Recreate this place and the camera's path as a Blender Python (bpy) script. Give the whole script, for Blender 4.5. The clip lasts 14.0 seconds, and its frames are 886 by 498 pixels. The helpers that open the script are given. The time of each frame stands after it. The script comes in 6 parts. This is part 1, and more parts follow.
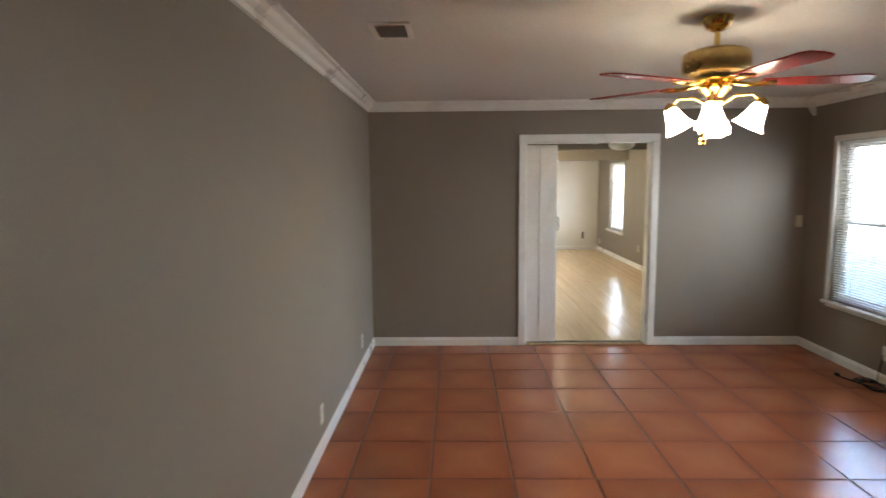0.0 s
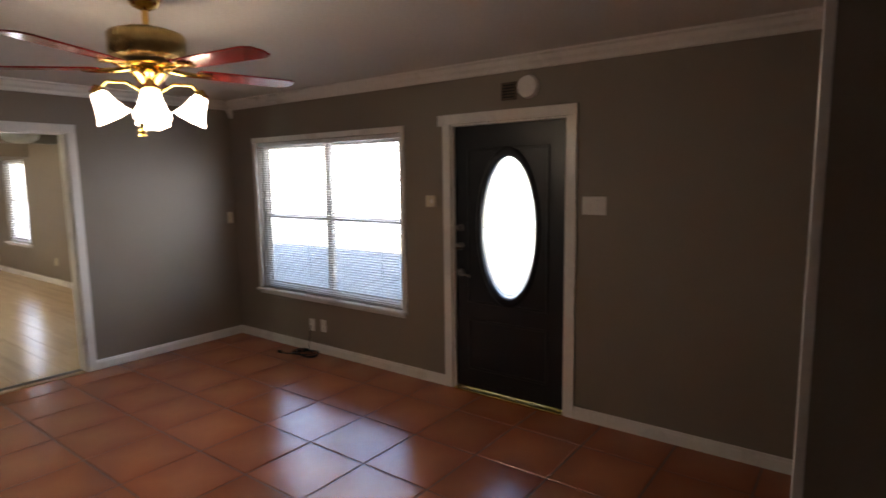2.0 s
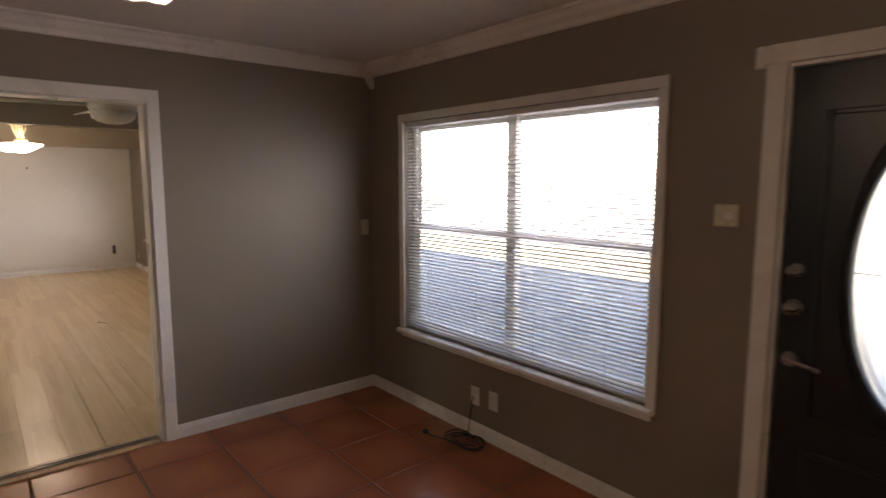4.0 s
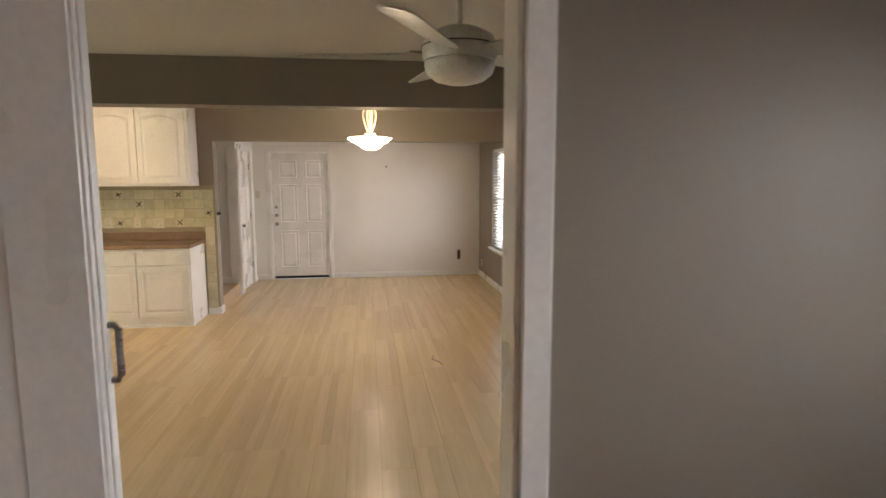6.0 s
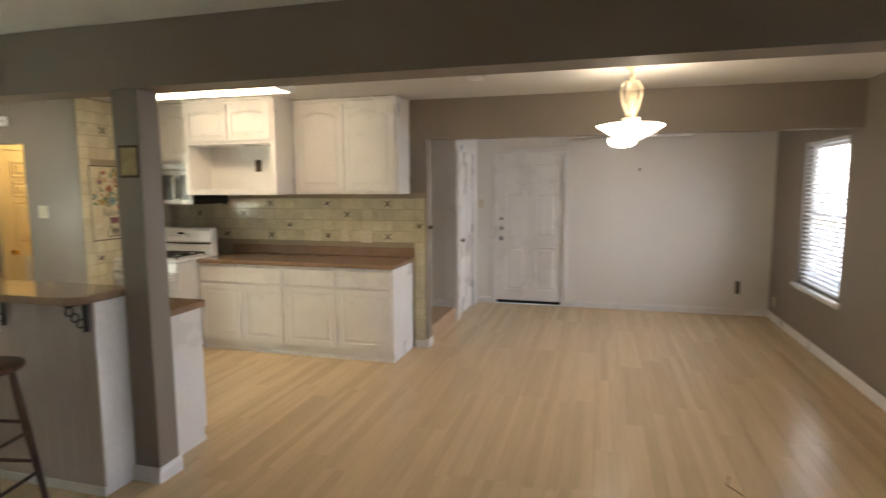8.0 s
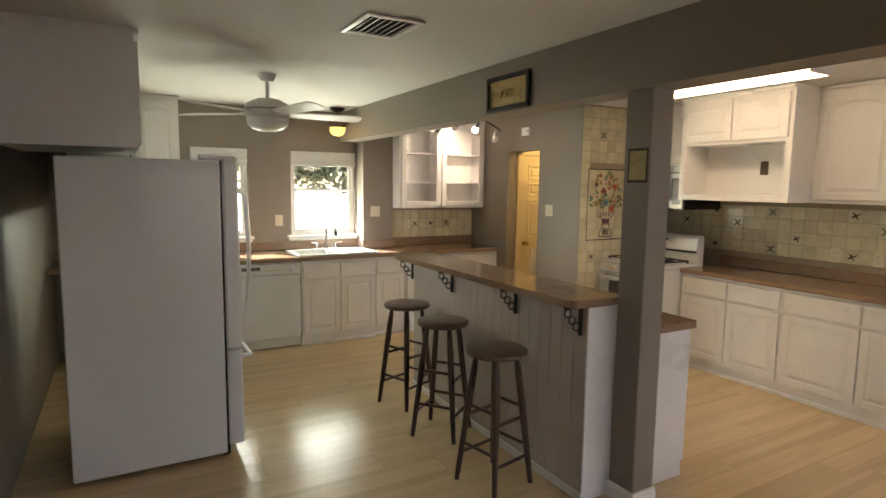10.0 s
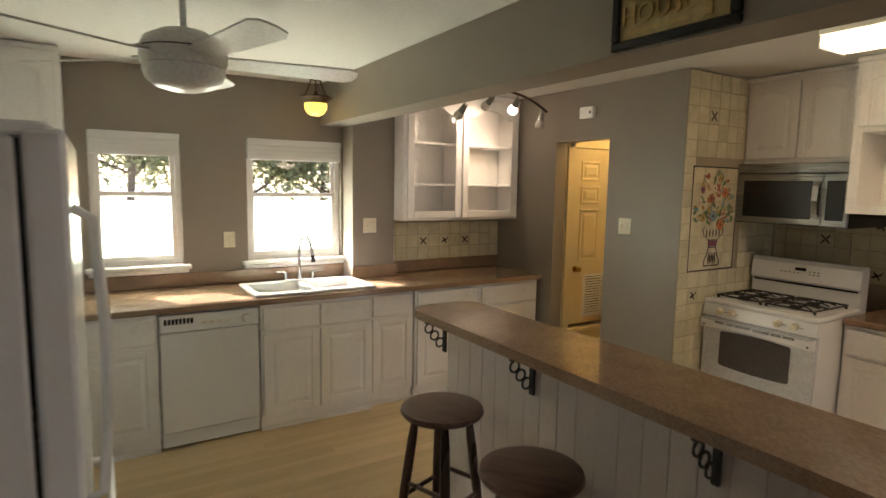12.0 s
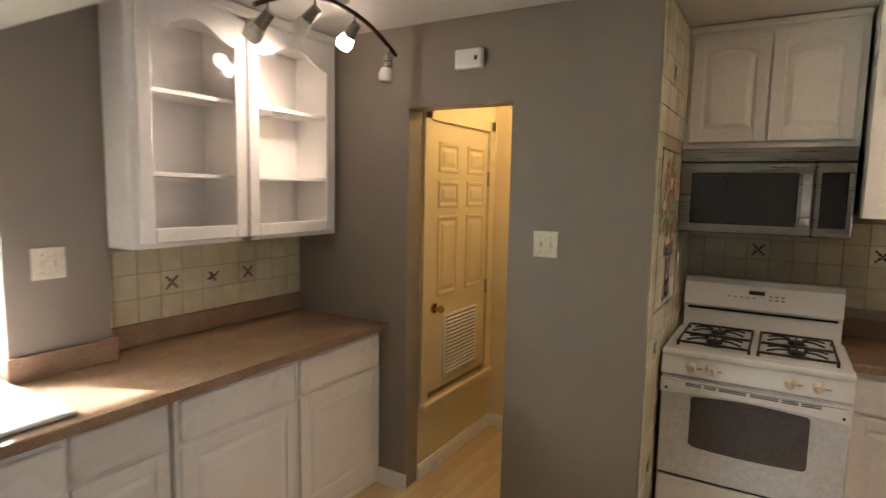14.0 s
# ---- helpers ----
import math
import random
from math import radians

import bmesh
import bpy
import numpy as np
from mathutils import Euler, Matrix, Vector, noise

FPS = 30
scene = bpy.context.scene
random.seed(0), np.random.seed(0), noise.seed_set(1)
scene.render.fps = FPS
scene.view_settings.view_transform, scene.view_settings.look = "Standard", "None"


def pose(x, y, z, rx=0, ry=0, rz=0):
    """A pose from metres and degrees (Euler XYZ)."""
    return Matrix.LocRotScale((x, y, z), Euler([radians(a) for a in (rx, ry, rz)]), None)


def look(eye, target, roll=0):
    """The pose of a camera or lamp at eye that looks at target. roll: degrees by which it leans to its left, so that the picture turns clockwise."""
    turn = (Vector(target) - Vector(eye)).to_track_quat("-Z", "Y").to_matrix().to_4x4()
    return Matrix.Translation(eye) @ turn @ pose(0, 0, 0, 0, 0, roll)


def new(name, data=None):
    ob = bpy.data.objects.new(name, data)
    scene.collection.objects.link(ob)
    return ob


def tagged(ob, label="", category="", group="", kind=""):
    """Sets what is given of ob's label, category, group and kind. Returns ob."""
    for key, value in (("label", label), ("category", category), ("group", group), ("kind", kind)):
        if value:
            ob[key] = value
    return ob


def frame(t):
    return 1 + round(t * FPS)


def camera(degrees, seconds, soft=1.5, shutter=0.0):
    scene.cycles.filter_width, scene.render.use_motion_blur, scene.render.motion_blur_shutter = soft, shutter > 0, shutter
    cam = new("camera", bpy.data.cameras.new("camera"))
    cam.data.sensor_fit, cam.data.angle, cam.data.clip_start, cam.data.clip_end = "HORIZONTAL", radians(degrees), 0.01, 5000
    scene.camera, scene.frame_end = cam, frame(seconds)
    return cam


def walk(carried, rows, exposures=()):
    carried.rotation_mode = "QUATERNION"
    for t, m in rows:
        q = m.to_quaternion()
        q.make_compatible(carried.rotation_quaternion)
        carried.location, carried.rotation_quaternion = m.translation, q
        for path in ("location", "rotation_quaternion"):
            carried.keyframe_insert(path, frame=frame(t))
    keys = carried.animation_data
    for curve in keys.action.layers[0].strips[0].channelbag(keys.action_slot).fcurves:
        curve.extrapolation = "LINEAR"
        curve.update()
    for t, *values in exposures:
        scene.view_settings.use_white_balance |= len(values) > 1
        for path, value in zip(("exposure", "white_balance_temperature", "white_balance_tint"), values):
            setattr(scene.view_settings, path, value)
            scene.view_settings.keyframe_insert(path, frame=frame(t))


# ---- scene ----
PATH = [
    (0, (0.742, 0.619, 1.67), (0.702, 2.605, 1.433), -0.5),
    (0.5, (0.73, 0.589, 1.626), (1.066, 2.548, 1.399), -0.8),
    (1, (0.777, 0.645, 1.627), (1.529, 2.482, 1.385), -0.7),
    (1.5, (0.727, 0.842, 1.625), (1.978, 2.384, 1.384), -0.5),
    (2, (0.741, 0.93, 1.65), (2.328, 2.121, 1.395), -0.8),
    (2.2, (0.799, 0.98, 1.646), (2.459, 2.064, 1.387), -0.9),
    (4.3, (2.045, 2.924, 1.574), (3.159, 4.565, 1.321), -0.3),
    (4.5, (2.159, 3.111, 1.551), (3.152, 4.827, 1.288), -0.6),
    (5, (2.338, 3.728, 1.508), (3.092, 5.562, 1.256), -0.3),
    (5.5, (2.381, 4.387, 1.556), (2.857, 6.313, 1.305), -0.3),
    (6, (2.345, 5.045, 1.619), (2.609, 7.012, 1.371), -0.2),
    (6.5, (2.333, 5.599, 1.633), (2.487, 7.578, 1.388), -0.3),
    (7, (2.323, 6.071, 1.638), (2.345, 8.056, 1.395), -0.3),
    (7.5, (2.286, 6.414, 1.642), (2.162, 8.396, 1.407), -0.4),
    (8, (2.204, 6.753, 1.62), (1.672, 8.668, 1.397), -0.3),
    (8.5, (2.135, 6.877, 1.614), (1.042, 8.54, 1.411), -0.2),
    (9, (2.09, 6.848, 1.632), (0.636, 8.207, 1.434), 0.2),
    (9.2, (2.078, 6.843, 1.633), (0.518, 8.079, 1.436), 0.3),
    (11.3, (0.735, 7.376, 1.665), (-1.038, 8.27, 1.431), 0.9),
    (11.5, (0.52, 7.422, 1.662), (-1.239, 8.342, 1.425), 0.8),
    (12, (-0.036, 7.611, 1.671), (-1.728, 8.652, 1.445), 1.0),
    (12.5, (-0.534, 7.823, 1.674), (-2.137, 8.998, 1.451), 1.0),
    (13, (-1.07, 7.994, 1.664), (-2.556, 9.316, 1.45), 1.0),
    (13.5, (-1.502, 8.21, 1.643), (-2.821, 9.698, 1.432), 1.0),
    (14, (-1.943, 8.468, 1.632), (-2.96, 10.177, 1.421), 1.1),
]
cam = camera(76.1, 14.0, shutter=0.3)
walk(cam, [(t, look(eye, target, roll)) for t, eye, target, roll in PATH], exposures=[(0.0, 4.7, 6400, 11), (0.5, 4.55, 6400, 11), (1.0, 4.2, 6450, 12), (1.5, 4.0, 6550, 15), (2.2, 3.9, 6650, 21), (4.3, 3.55, 7400, 26), (5.0, 3.45, 7500, 26), (5.5, 3.9, 7350, 24), (6.0, 3.85, 7000, 20), (6.5, 3.8, 6900, 18), (7.5, 3.68, 6400, 18), (9.0, 3.3, 6550, 23), (11.5, 3.1, 6950, 23), (12.5, 2.7, 6850, 24), (14.0, 3.08, 6450, 28)])

# ---- world and sun ----
SUN = Vector((-1.0, -0.54, 0.53)).normalized()
world = bpy.data.worlds.new("sky")
world.use_nodes = True
scene.world = world
sky = world.node_tree.nodes.new("ShaderNodeTexSky")
sky.sky_type, sky.sun_disc = "NISHITA", False
sky.sun_elevation, sky.sun_rotation = math.asin(SUN.z), math.atan2(SUN.x, SUN.y)
world.node_tree.links.new(sky.outputs[0], world.node_tree.nodes["Background"].inputs[0])
world.node_tree.nodes["Background"].inputs[1].default_value = 0.15
sun = new("sun", bpy.data.lights.new("sun", "SUN"))
sun.data.energy, sun.data.angle, sun.data.color = 5.0, radians(0.6), (1.0, 0.94, 0.86)
sun.matrix_world = look(SUN * 40, (0, 0, 0))


def sky_lamp(x, y, z, width, height, watts, turn, tint=(0.93, 0.97, 1.0)):
    """Daylight that enters by a window's opening."""
    la = bpy.data.lights.new("window_daylight", "AREA")
    la.shape, la.size, la.size_y, la.energy, la.color = "RECTANGLE", width, height, watts, tint
    new("window_daylight", la).matrix_world = pose(x, y, z, 90, 0, turn)


for y, z, w, h, e in ((4.90, 1.66, 1.80, 0.68, 1.3), (12.87, 1.31, 0.94, 1.32, 2.6), (10.215, 1.34, 0.48, 1.28, 1.0), (8.04, 1.31, 1.16, 1.36, 1.0)):
    sky_lamp(4.53, y, z, w, h, e, 90)
for y, w in ((7.86, 0.47), (8.965, 0.67)):
    sky_lamp(-4.585, y, 1.30, w, 0.44, 3.2 * w, -90, (0.84, 1.0, 0.76))

# ---- materials ----
def nodes_of(m):
    m.use_nodes = True
    t = m.node_tree
    return t, t.nodes, t.links, t.nodes["Principled BSDF"]


def ramp_mix(t, fac, a, b):
    n = t.nodes.new("ShaderNodeMix")
    n.data_type = "RGBA"
    t.links.new(fac, n.inputs["Factor"])
    for sock, v in ((n.inputs[6], a), (n.inputs[7], b)):
        if isinstance(v, tuple):
            sock.default_value = (*v, 1)
        else:
            t.links.new(v, sock)
    return n.outputs[2]


def coords(t, stretch=(1, 1, 1), shift=True):
    """Object coordinates, shifted by each object's own random number."""
    co = t.nodes.new("ShaderNodeTexCoord").outputs["Object"]
    m = t.nodes.new("ShaderNodeMapping")
    m.inputs["Scale"].default_value = stretch
    t.links.new(co, m.inputs["Vector"])
    if shift:
        r = t.nodes.new("ShaderNodeObjectInfo").outputs["Random"]
        k = t.nodes.new("ShaderNodeMath")
        k.operation = "MULTIPLY"
        k.inputs[1].default_value = 37.0
        t.links.new(r, k.inputs[0])
        t.links.new(k.outputs[0], m.inputs["Location"])
    return m.outputs[0]


def tex(t, vec, scale, detail=4.0, rough=0.55):
    n = t.nodes.new("ShaderNodeTexNoise")
    n.inputs["Scale"].default_value, n.inputs["Detail"].default_value, n.inputs["Roughness"].default_value = scale, detail, rough
    t.links.new(vec, n.inputs["Vector"])
    return n.outputs["Fac"]


def contrast(t, fac, lo, hi, out_lo=0.0, out_hi=1.0):
    n = t.nodes.new("ShaderNodeMapRange")
    for k, v in zip(("From Min", "From Max", "To Min", "To Max"), (lo, hi, out_lo, out_hi)):
        n.inputs[k].default_value = v
    t.links.new(fac, n.inputs["Value"])
    return n.outputs[0]


def bump(t, bsdf, height, strength, distance=0.01):
    n = t.nodes.new("ShaderNodeBump")
    n.inputs["Strength"].default_value, n.inputs["Distance"].default_value = strength, distance
    t.links.new(height, n.inputs["Height"])
    t.links.new(n.outputs[0], bsdf.inputs["Normal"])


def surface(name, base, other, rough=0.5, metal=0.0, big=1.5, fine=60.0, relief=0.1, spread=0.12, stretch=(1, 1, 1), shift=False, by_object=0.0, coat=0.0, spec=0.5):
    """Two-scale variation between base and other; rough varies with the fine grain."""
    m = bpy.data.materials.new(name)
    t, nodes, links, b = nodes_of(m)
    v = coords(t, stretch, shift)
    large, small = tex(t, v, big, 3), tex(t, v, fine, 5)
    f = contrast(t, large, 0.35, 0.65)
    c = ramp_mix(t, f, base, other)
    g = contrast(t, small, 0.3, 0.7, 1 - spread, 1 + spread)
    h = nodes.new("ShaderNodeHueSaturation")
    links.new(c, h.inputs["Color"])
    if by_object:
        r = nodes.new("ShaderNodeObjectInfo").outputs["Random"]
        k = nodes.new("ShaderNodeMath")
        k.operation = "MULTIPLY"
        links.new(contrast(t, r, 0, 1, 1 - by_object, 1 + by_object), k.inputs[0])
        links.new(g, k.inputs[1])
        g = k.outputs[0]
    links.new(g, h.inputs["Value"])
    links.new(h.outputs[0], b.inputs["Base Color"])
    links.new(contrast(t, large, 0.3, 0.7, max(0.02, rough * 0.85), min(1, rough * 1.15)), b.inputs["Roughness"])
    b.inputs["Metallic"].default_value = metal
    b.inputs["Coat Weight"].default_value = coat
    b.inputs["Specular IOR Level"].default_value = spec
    if relief:
        bump(t, b, small, relief)
    return m


def glow(name, colour, strength, base=(0.9, 0.88, 0.8)):
    m = surface(name, base, base, 0.35, relief=0.0, spread=0.02)
    b = m.node_tree.nodes["Principled BSDF"]
    b.inputs["Emission Color"].default_value = (*colour, 1)
    b.inputs["Emission Strength"].default_value = strength
    return m


def glass(name, colour=(1, 1, 1), rough=0.0):
    m = bpy.data.materials.new(name)
    t, nodes, links, b = nodes_of(m)
    b.inputs["Base Color"].default_value = (*colour, 1)
    b.inputs["Transmission Weight"].default_value = 1.0
    b.inputs["IOR"].default_value = 1.45
    b.inputs["Roughness"].default_value = rough
    return m


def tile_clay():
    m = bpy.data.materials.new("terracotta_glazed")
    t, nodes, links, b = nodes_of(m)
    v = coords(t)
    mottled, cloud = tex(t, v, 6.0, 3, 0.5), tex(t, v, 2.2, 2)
    # each tile's colour is paler at its middle and darker towards its rim
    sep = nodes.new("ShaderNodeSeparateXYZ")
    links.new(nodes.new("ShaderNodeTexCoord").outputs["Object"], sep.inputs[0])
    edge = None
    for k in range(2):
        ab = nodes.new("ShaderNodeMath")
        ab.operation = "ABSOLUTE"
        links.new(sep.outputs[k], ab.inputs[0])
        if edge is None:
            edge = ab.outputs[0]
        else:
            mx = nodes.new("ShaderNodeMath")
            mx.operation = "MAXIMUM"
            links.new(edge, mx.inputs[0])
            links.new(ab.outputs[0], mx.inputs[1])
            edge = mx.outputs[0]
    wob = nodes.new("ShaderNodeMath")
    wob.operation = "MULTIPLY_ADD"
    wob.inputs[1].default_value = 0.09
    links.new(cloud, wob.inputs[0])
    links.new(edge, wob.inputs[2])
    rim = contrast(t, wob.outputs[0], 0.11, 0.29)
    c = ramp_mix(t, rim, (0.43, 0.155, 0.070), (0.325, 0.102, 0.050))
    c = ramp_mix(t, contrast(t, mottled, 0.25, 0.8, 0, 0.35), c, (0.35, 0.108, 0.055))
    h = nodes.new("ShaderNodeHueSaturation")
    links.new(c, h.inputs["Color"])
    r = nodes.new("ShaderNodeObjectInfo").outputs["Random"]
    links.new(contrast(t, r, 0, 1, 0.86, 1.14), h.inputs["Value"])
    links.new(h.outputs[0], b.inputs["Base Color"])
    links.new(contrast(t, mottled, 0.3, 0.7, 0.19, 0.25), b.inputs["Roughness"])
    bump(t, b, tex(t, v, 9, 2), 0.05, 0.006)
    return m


def laminate():
    m = bpy.data.materials.new("maple_laminate")
    t, nodes, links, b = nodes_of(m)
    v = coords(t, (16, 0.9, 1))
    grain = tex(t, v, 2.2, 6, 0.6)
    strips = nodes.new("ShaderNodeTexWhiteNoise")
    strips.noise_dimensions = "1D"
    co = nodes.new("ShaderNodeTexCoord").outputs["Object"]
    sx = nodes.new("ShaderNodeSeparateXYZ")
    links.new(co, sx.inputs[0])
    k = nodes.new("ShaderNodeMath")
    k.operation = "MULTIPLY_ADD"
    k.inputs[1].default_value = 1 / 0.0643
    links.new(sx.outputs[0], k.inputs[0])
    rnd = nodes.new("ShaderNodeObjectInfo").outputs["Random"]
    links.new(contrast(t, rnd, 0, 1, 100, 900), k.inputs[2])
    fl = nodes.new("ShaderNodeMath")
    fl.operation = "FLOOR"
    links.new(k.outputs[0], fl.inputs[0])
    links.new(fl.outputs[0], strips.inputs["W"])
    c = ramp_mix(t, contrast(t, grain, 0.32, 0.7), (0.64, 0.475, 0.275), (0.69, 0.53, 0.32))
    h = nodes.new("ShaderNodeHueSaturation")
    links.new(c, h.inputs["Color"])
    links.new(contrast(t, strips.outputs[0], 0, 1, 0.90, 1.07), h.inputs["Value"])
    links.new(h.outputs[0], b.inputs["Base Color"])
    links.new(contrast(t, grain, 0.3, 0.7, 0.19, 0.25), b.inputs["Roughness"])
    bump(t, b, grain, 0.01, 0.002)
    return m


def speckle(name, a, bcol, c):
    """Speckled worktop laminate."""
    m = bpy.data.materials.new(name)
    t, nodes, links, b = nodes_of(m)
    v = coords(t, shift=False)
    s1, s2, s3 = tex(t, v, 110, 3, 0.7), tex(t, v, 260, 2, 0.8), tex(t, v, 9, 3)
    col = ramp_mix(t, contrast(t, s1, 0.42, 0.6), a, bcol)
    col = ramp_mix(t, contrast(t, s2, 0.6, 0.7), col, c)
    h = nodes.new("ShaderNodeHueSaturation")
    links.new(col, h.inputs["Color"])
    links.new(contrast(t, s3, 0.3, 0.7, 0.9, 1.1), h.inputs["Value"])
    links.new(h.outputs[0], b.inputs["Base Color"])
    b.inputs["Roughness"].default_value = 0.11
    bump(t, b, s1, 0.02, 0.002)
    return m


PAINT = surface("taupe_wall_paint", (0.250, 0.213, 0.176), (0.268, 0.230, 0.190), 0.5, big=0.9, fine=140, relief=0.06, spread=0.03)
PALE = surface("pale_wall_paint", (0.79, 0.765, 0.715), (0.82, 0.795, 0.745), 0.5, big=0.8, fine=140, relief=0.06, spread=0.03)
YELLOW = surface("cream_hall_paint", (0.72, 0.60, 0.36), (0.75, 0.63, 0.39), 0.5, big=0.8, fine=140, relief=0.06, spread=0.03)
CEIL = surface("ceiling_paint", (0.66, 0.645, 0.615), (0.70, 0.685, 0.655), 0.8, big=0.7, fine=55, relief=0.25, spread=0.05)
TRIM = surface("white_trim_gloss", (0.79, 0.775, 0.75), (0.83, 0.815, 0.79), 0.3, big=3, fine=40, relief=0.04, spread=0.04)
CAB = surface("white_cabinet_paint", (0.80, 0.785, 0.76), (0.84, 0.825, 0.80), 0.3, big=2, fine=50, relief=0.05, spread=0.04)
BEAD = surface("beadboard_paint", (0.52, 0.455, 0.425), (0.57, 0.50, 0.47), 0.45, big=2, fine=50, relief=0.06, spread=0.05)
WHITE = surface("appliance_enamel", (0.76, 0.77, 0.77), (0.79, 0.80, 0.80), 0.22, big=2, fine=90, relief=0.02, spread=0.02)
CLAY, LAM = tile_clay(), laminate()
GROUT = surface("dark_grout", (0.13, 0.062, 0.042), (0.18, 0.085, 0.058), 0.85, fine=120, relief=0.3)
PALEGROUT = surface("tan_grout", (0.33, 0.27, 0.18), (0.40, 0.33, 0.23), 0.85, fine=120, relief=0.3)
UNDER = surface("board_gap", (0.12, 0.08, 0.05), (0.15, 0.10, 0.06), 0.8)
TOP = speckle("brown_speckled_worktop", (0.25, 0.164, 0.104), (0.335, 0.225, 0.148), (0.19, 0.12, 0.078))
CERAMIC = surface("cream_ceramic", (0.60, 0.545, 0.36), (0.69, 0.635, 0.45), 0.16, big=9, fine=40, relief=0.03, spread=0.05, shift=True, by_object=0.09)
MOTIF = surface("dark_tile_print", (0.045, 0.035, 0.04), (0.09, 0.05, 0.05), 0.25, relief=0)
STEEL = surface("stainless_steel", (0.29, 0.28, 0.265), (0.35, 0.34, 0.325), 0.3, metal=1.0, big=4, fine=80, relief=0.03, stretch=(1, 1, 30))
CHROME = surface("chrome", (0.72, 0.72, 0.72), (0.78, 0.78, 0.78), 0.09, metal=1.0, relief=0)
BRASS = surface("polished_brass", (0.62, 0.40, 0.10), (0.72, 0.50, 0.16), 0.16, metal=1.0, big=8, relief=0.02)
ANTIQUE = surface("antique_brass", (0.42, 0.29, 0.12), (0.52, 0.38, 0.17), 0.3, metal=1.0, big=8, relief=0.03)
BRONZE = surface("dark_bronze", (0.06, 0.04, 0.03), (0.11, 0.075, 0.05), 0.4, metal=0.8, big=10, relief=0.08)
IRON = surface("black_iron", (0.022, 0.02, 0.02), (0.04, 0.036, 0.034), 0.55, metal=0.3, big=10, relief=0.15)
BLACK = surface("black_plastic", (0.012, 0.012, 0.013), (0.02, 0.02, 0.022), 0.2, relief=0.02)
DARKDOOR = surface("navy_black_door_paint", (0.007, 0.009, 0.014), (0.012, 0.015, 0.022), 0.35, big=2, fine=60, relief=0.06, spread=0.15)
CHERRY = surface("cherry_blade", (0.20, 0.018, 0.016), (0.33, 0.035, 0.028), 0.22, big=3, fine=22, relief=0.03, stretch=(1, 9, 1), shift=True, coat=0.5)
STOOLWOOD = surface("dark_stool_wood", (0.045, 0.025, 0.020), (0.095, 0.05, 0.036), 0.3, big=3, fine=26, relief=0.08, stretch=(8, 1, 1), shift=True, spread=0.25)
SEATWOOD = surface("worn_seat_wood", (0.075, 0.036, 0.024), (0.14, 0.07, 0.045), 0.32, big=5, fine=26, relief=0.08, stretch=(1, 9, 1), shift=True, spread=0.25)
IVORY = surface("ivory_plastic", (0.66, 0.60, 0.46), (0.70, 0.64, 0.50), 0.35, relief=0.01)
BLIND = surface("blind_vinyl", (0.74, 0.74, 0.72), (0.79, 0.79, 0.77), 0.45, relief=0.02, spread=0.03)
_t = BLIND.node_tree
_tr, _mx = _t.nodes.new("ShaderNodeBsdfTranslucent"), _t.nodes.new("ShaderNodeMixShader")
_tr.inputs[0].default_value, _mx.inputs[0].default_value = (0.75, 0.77, 0.78, 1), 0.12
_t.links.new(_t.nodes["Principled BSDF"].outputs[0], _mx.inputs[1])
_t.links.new(_tr.outputs[0], _mx.inputs[2])
_t.links.new(_mx.outputs[0], _t.nodes["Material Output"].inputs[0])
DOORPAINT = surface("white_door_paint", (0.80, 0.785, 0.755), (0.84, 0.825, 0.795), 0.28, big=2, fine=45, relief=0.03, spread=0.03)
STEPWOOD = surface("step_wood", (0.42, 0.27, 0.15), (0.55, 0.38, 0.23), 0.35, stretch=(10, 1, 1), fine=20)
GLASS = glass("window_glass")
FROST = glass("frosted_glass", (0.95, 0.97, 1.0), 0.35)


# ---- building blocks ----
def part(name, bm, material, parent=None, label="", smooth=False):
    """Links a bmesh, laid out in world coordinates, as one mesh under a thing or a part of it."""
    top = parent
    while top is not None and top.parent is not None:
        top = top.parent
    if top is not None:
        bmesh.ops.translate(bm, verts=bm.verts, vec=-top.location)
    bmesh.ops.recalc_face_normals(bm, faces=bm.faces)
    me = bpy.data.meshes.new(name)
    bm.to_mesh(me)
    bm.free()
    me.materials.append(material)
    if smooth:
        me.shade_smooth()
        me.set_sharp_from_angle(angle=radians(40))
    ob = new(name, me)
    ob.parent = parent
    if label:
        ob["label"] = label
    return ob


def thing(name, at, label, category, group="", kind=""):
    ob = new(name)
    ob.empty_display_size = 0.05
    ob.location = at
    return tagged(ob, label, category, group, kind)


def box(x0, x1, y0, y1, z0, z1, bevel=0.0, bm=None, seg=1):
    own = bmesh.new()
    m = Matrix.Translation(((x0 + x1) / 2, (y0 + y1) / 2, (z0 + z1) / 2)) @ Matrix.Diagonal((abs(x1 - x0), abs(y1 - y0), abs(z1 - z0), 1))
    bmesh.ops.create_cube(own, size=1, matrix=m)
    if bevel:
        bmesh.ops.bevel(own, geom=own.edges[:], offset=bevel, segments=seg, affect="EDGES", profile=0.5)
    return join(bm, own)


def join(bm, own):
    if bm is None:
        return own
    me = bpy.data.meshes.new("tmp")
    own.to_mesh(me)
    own.free()
    bm.from_mesh(me)
    bpy.data.meshes.remove(me)
    return bm


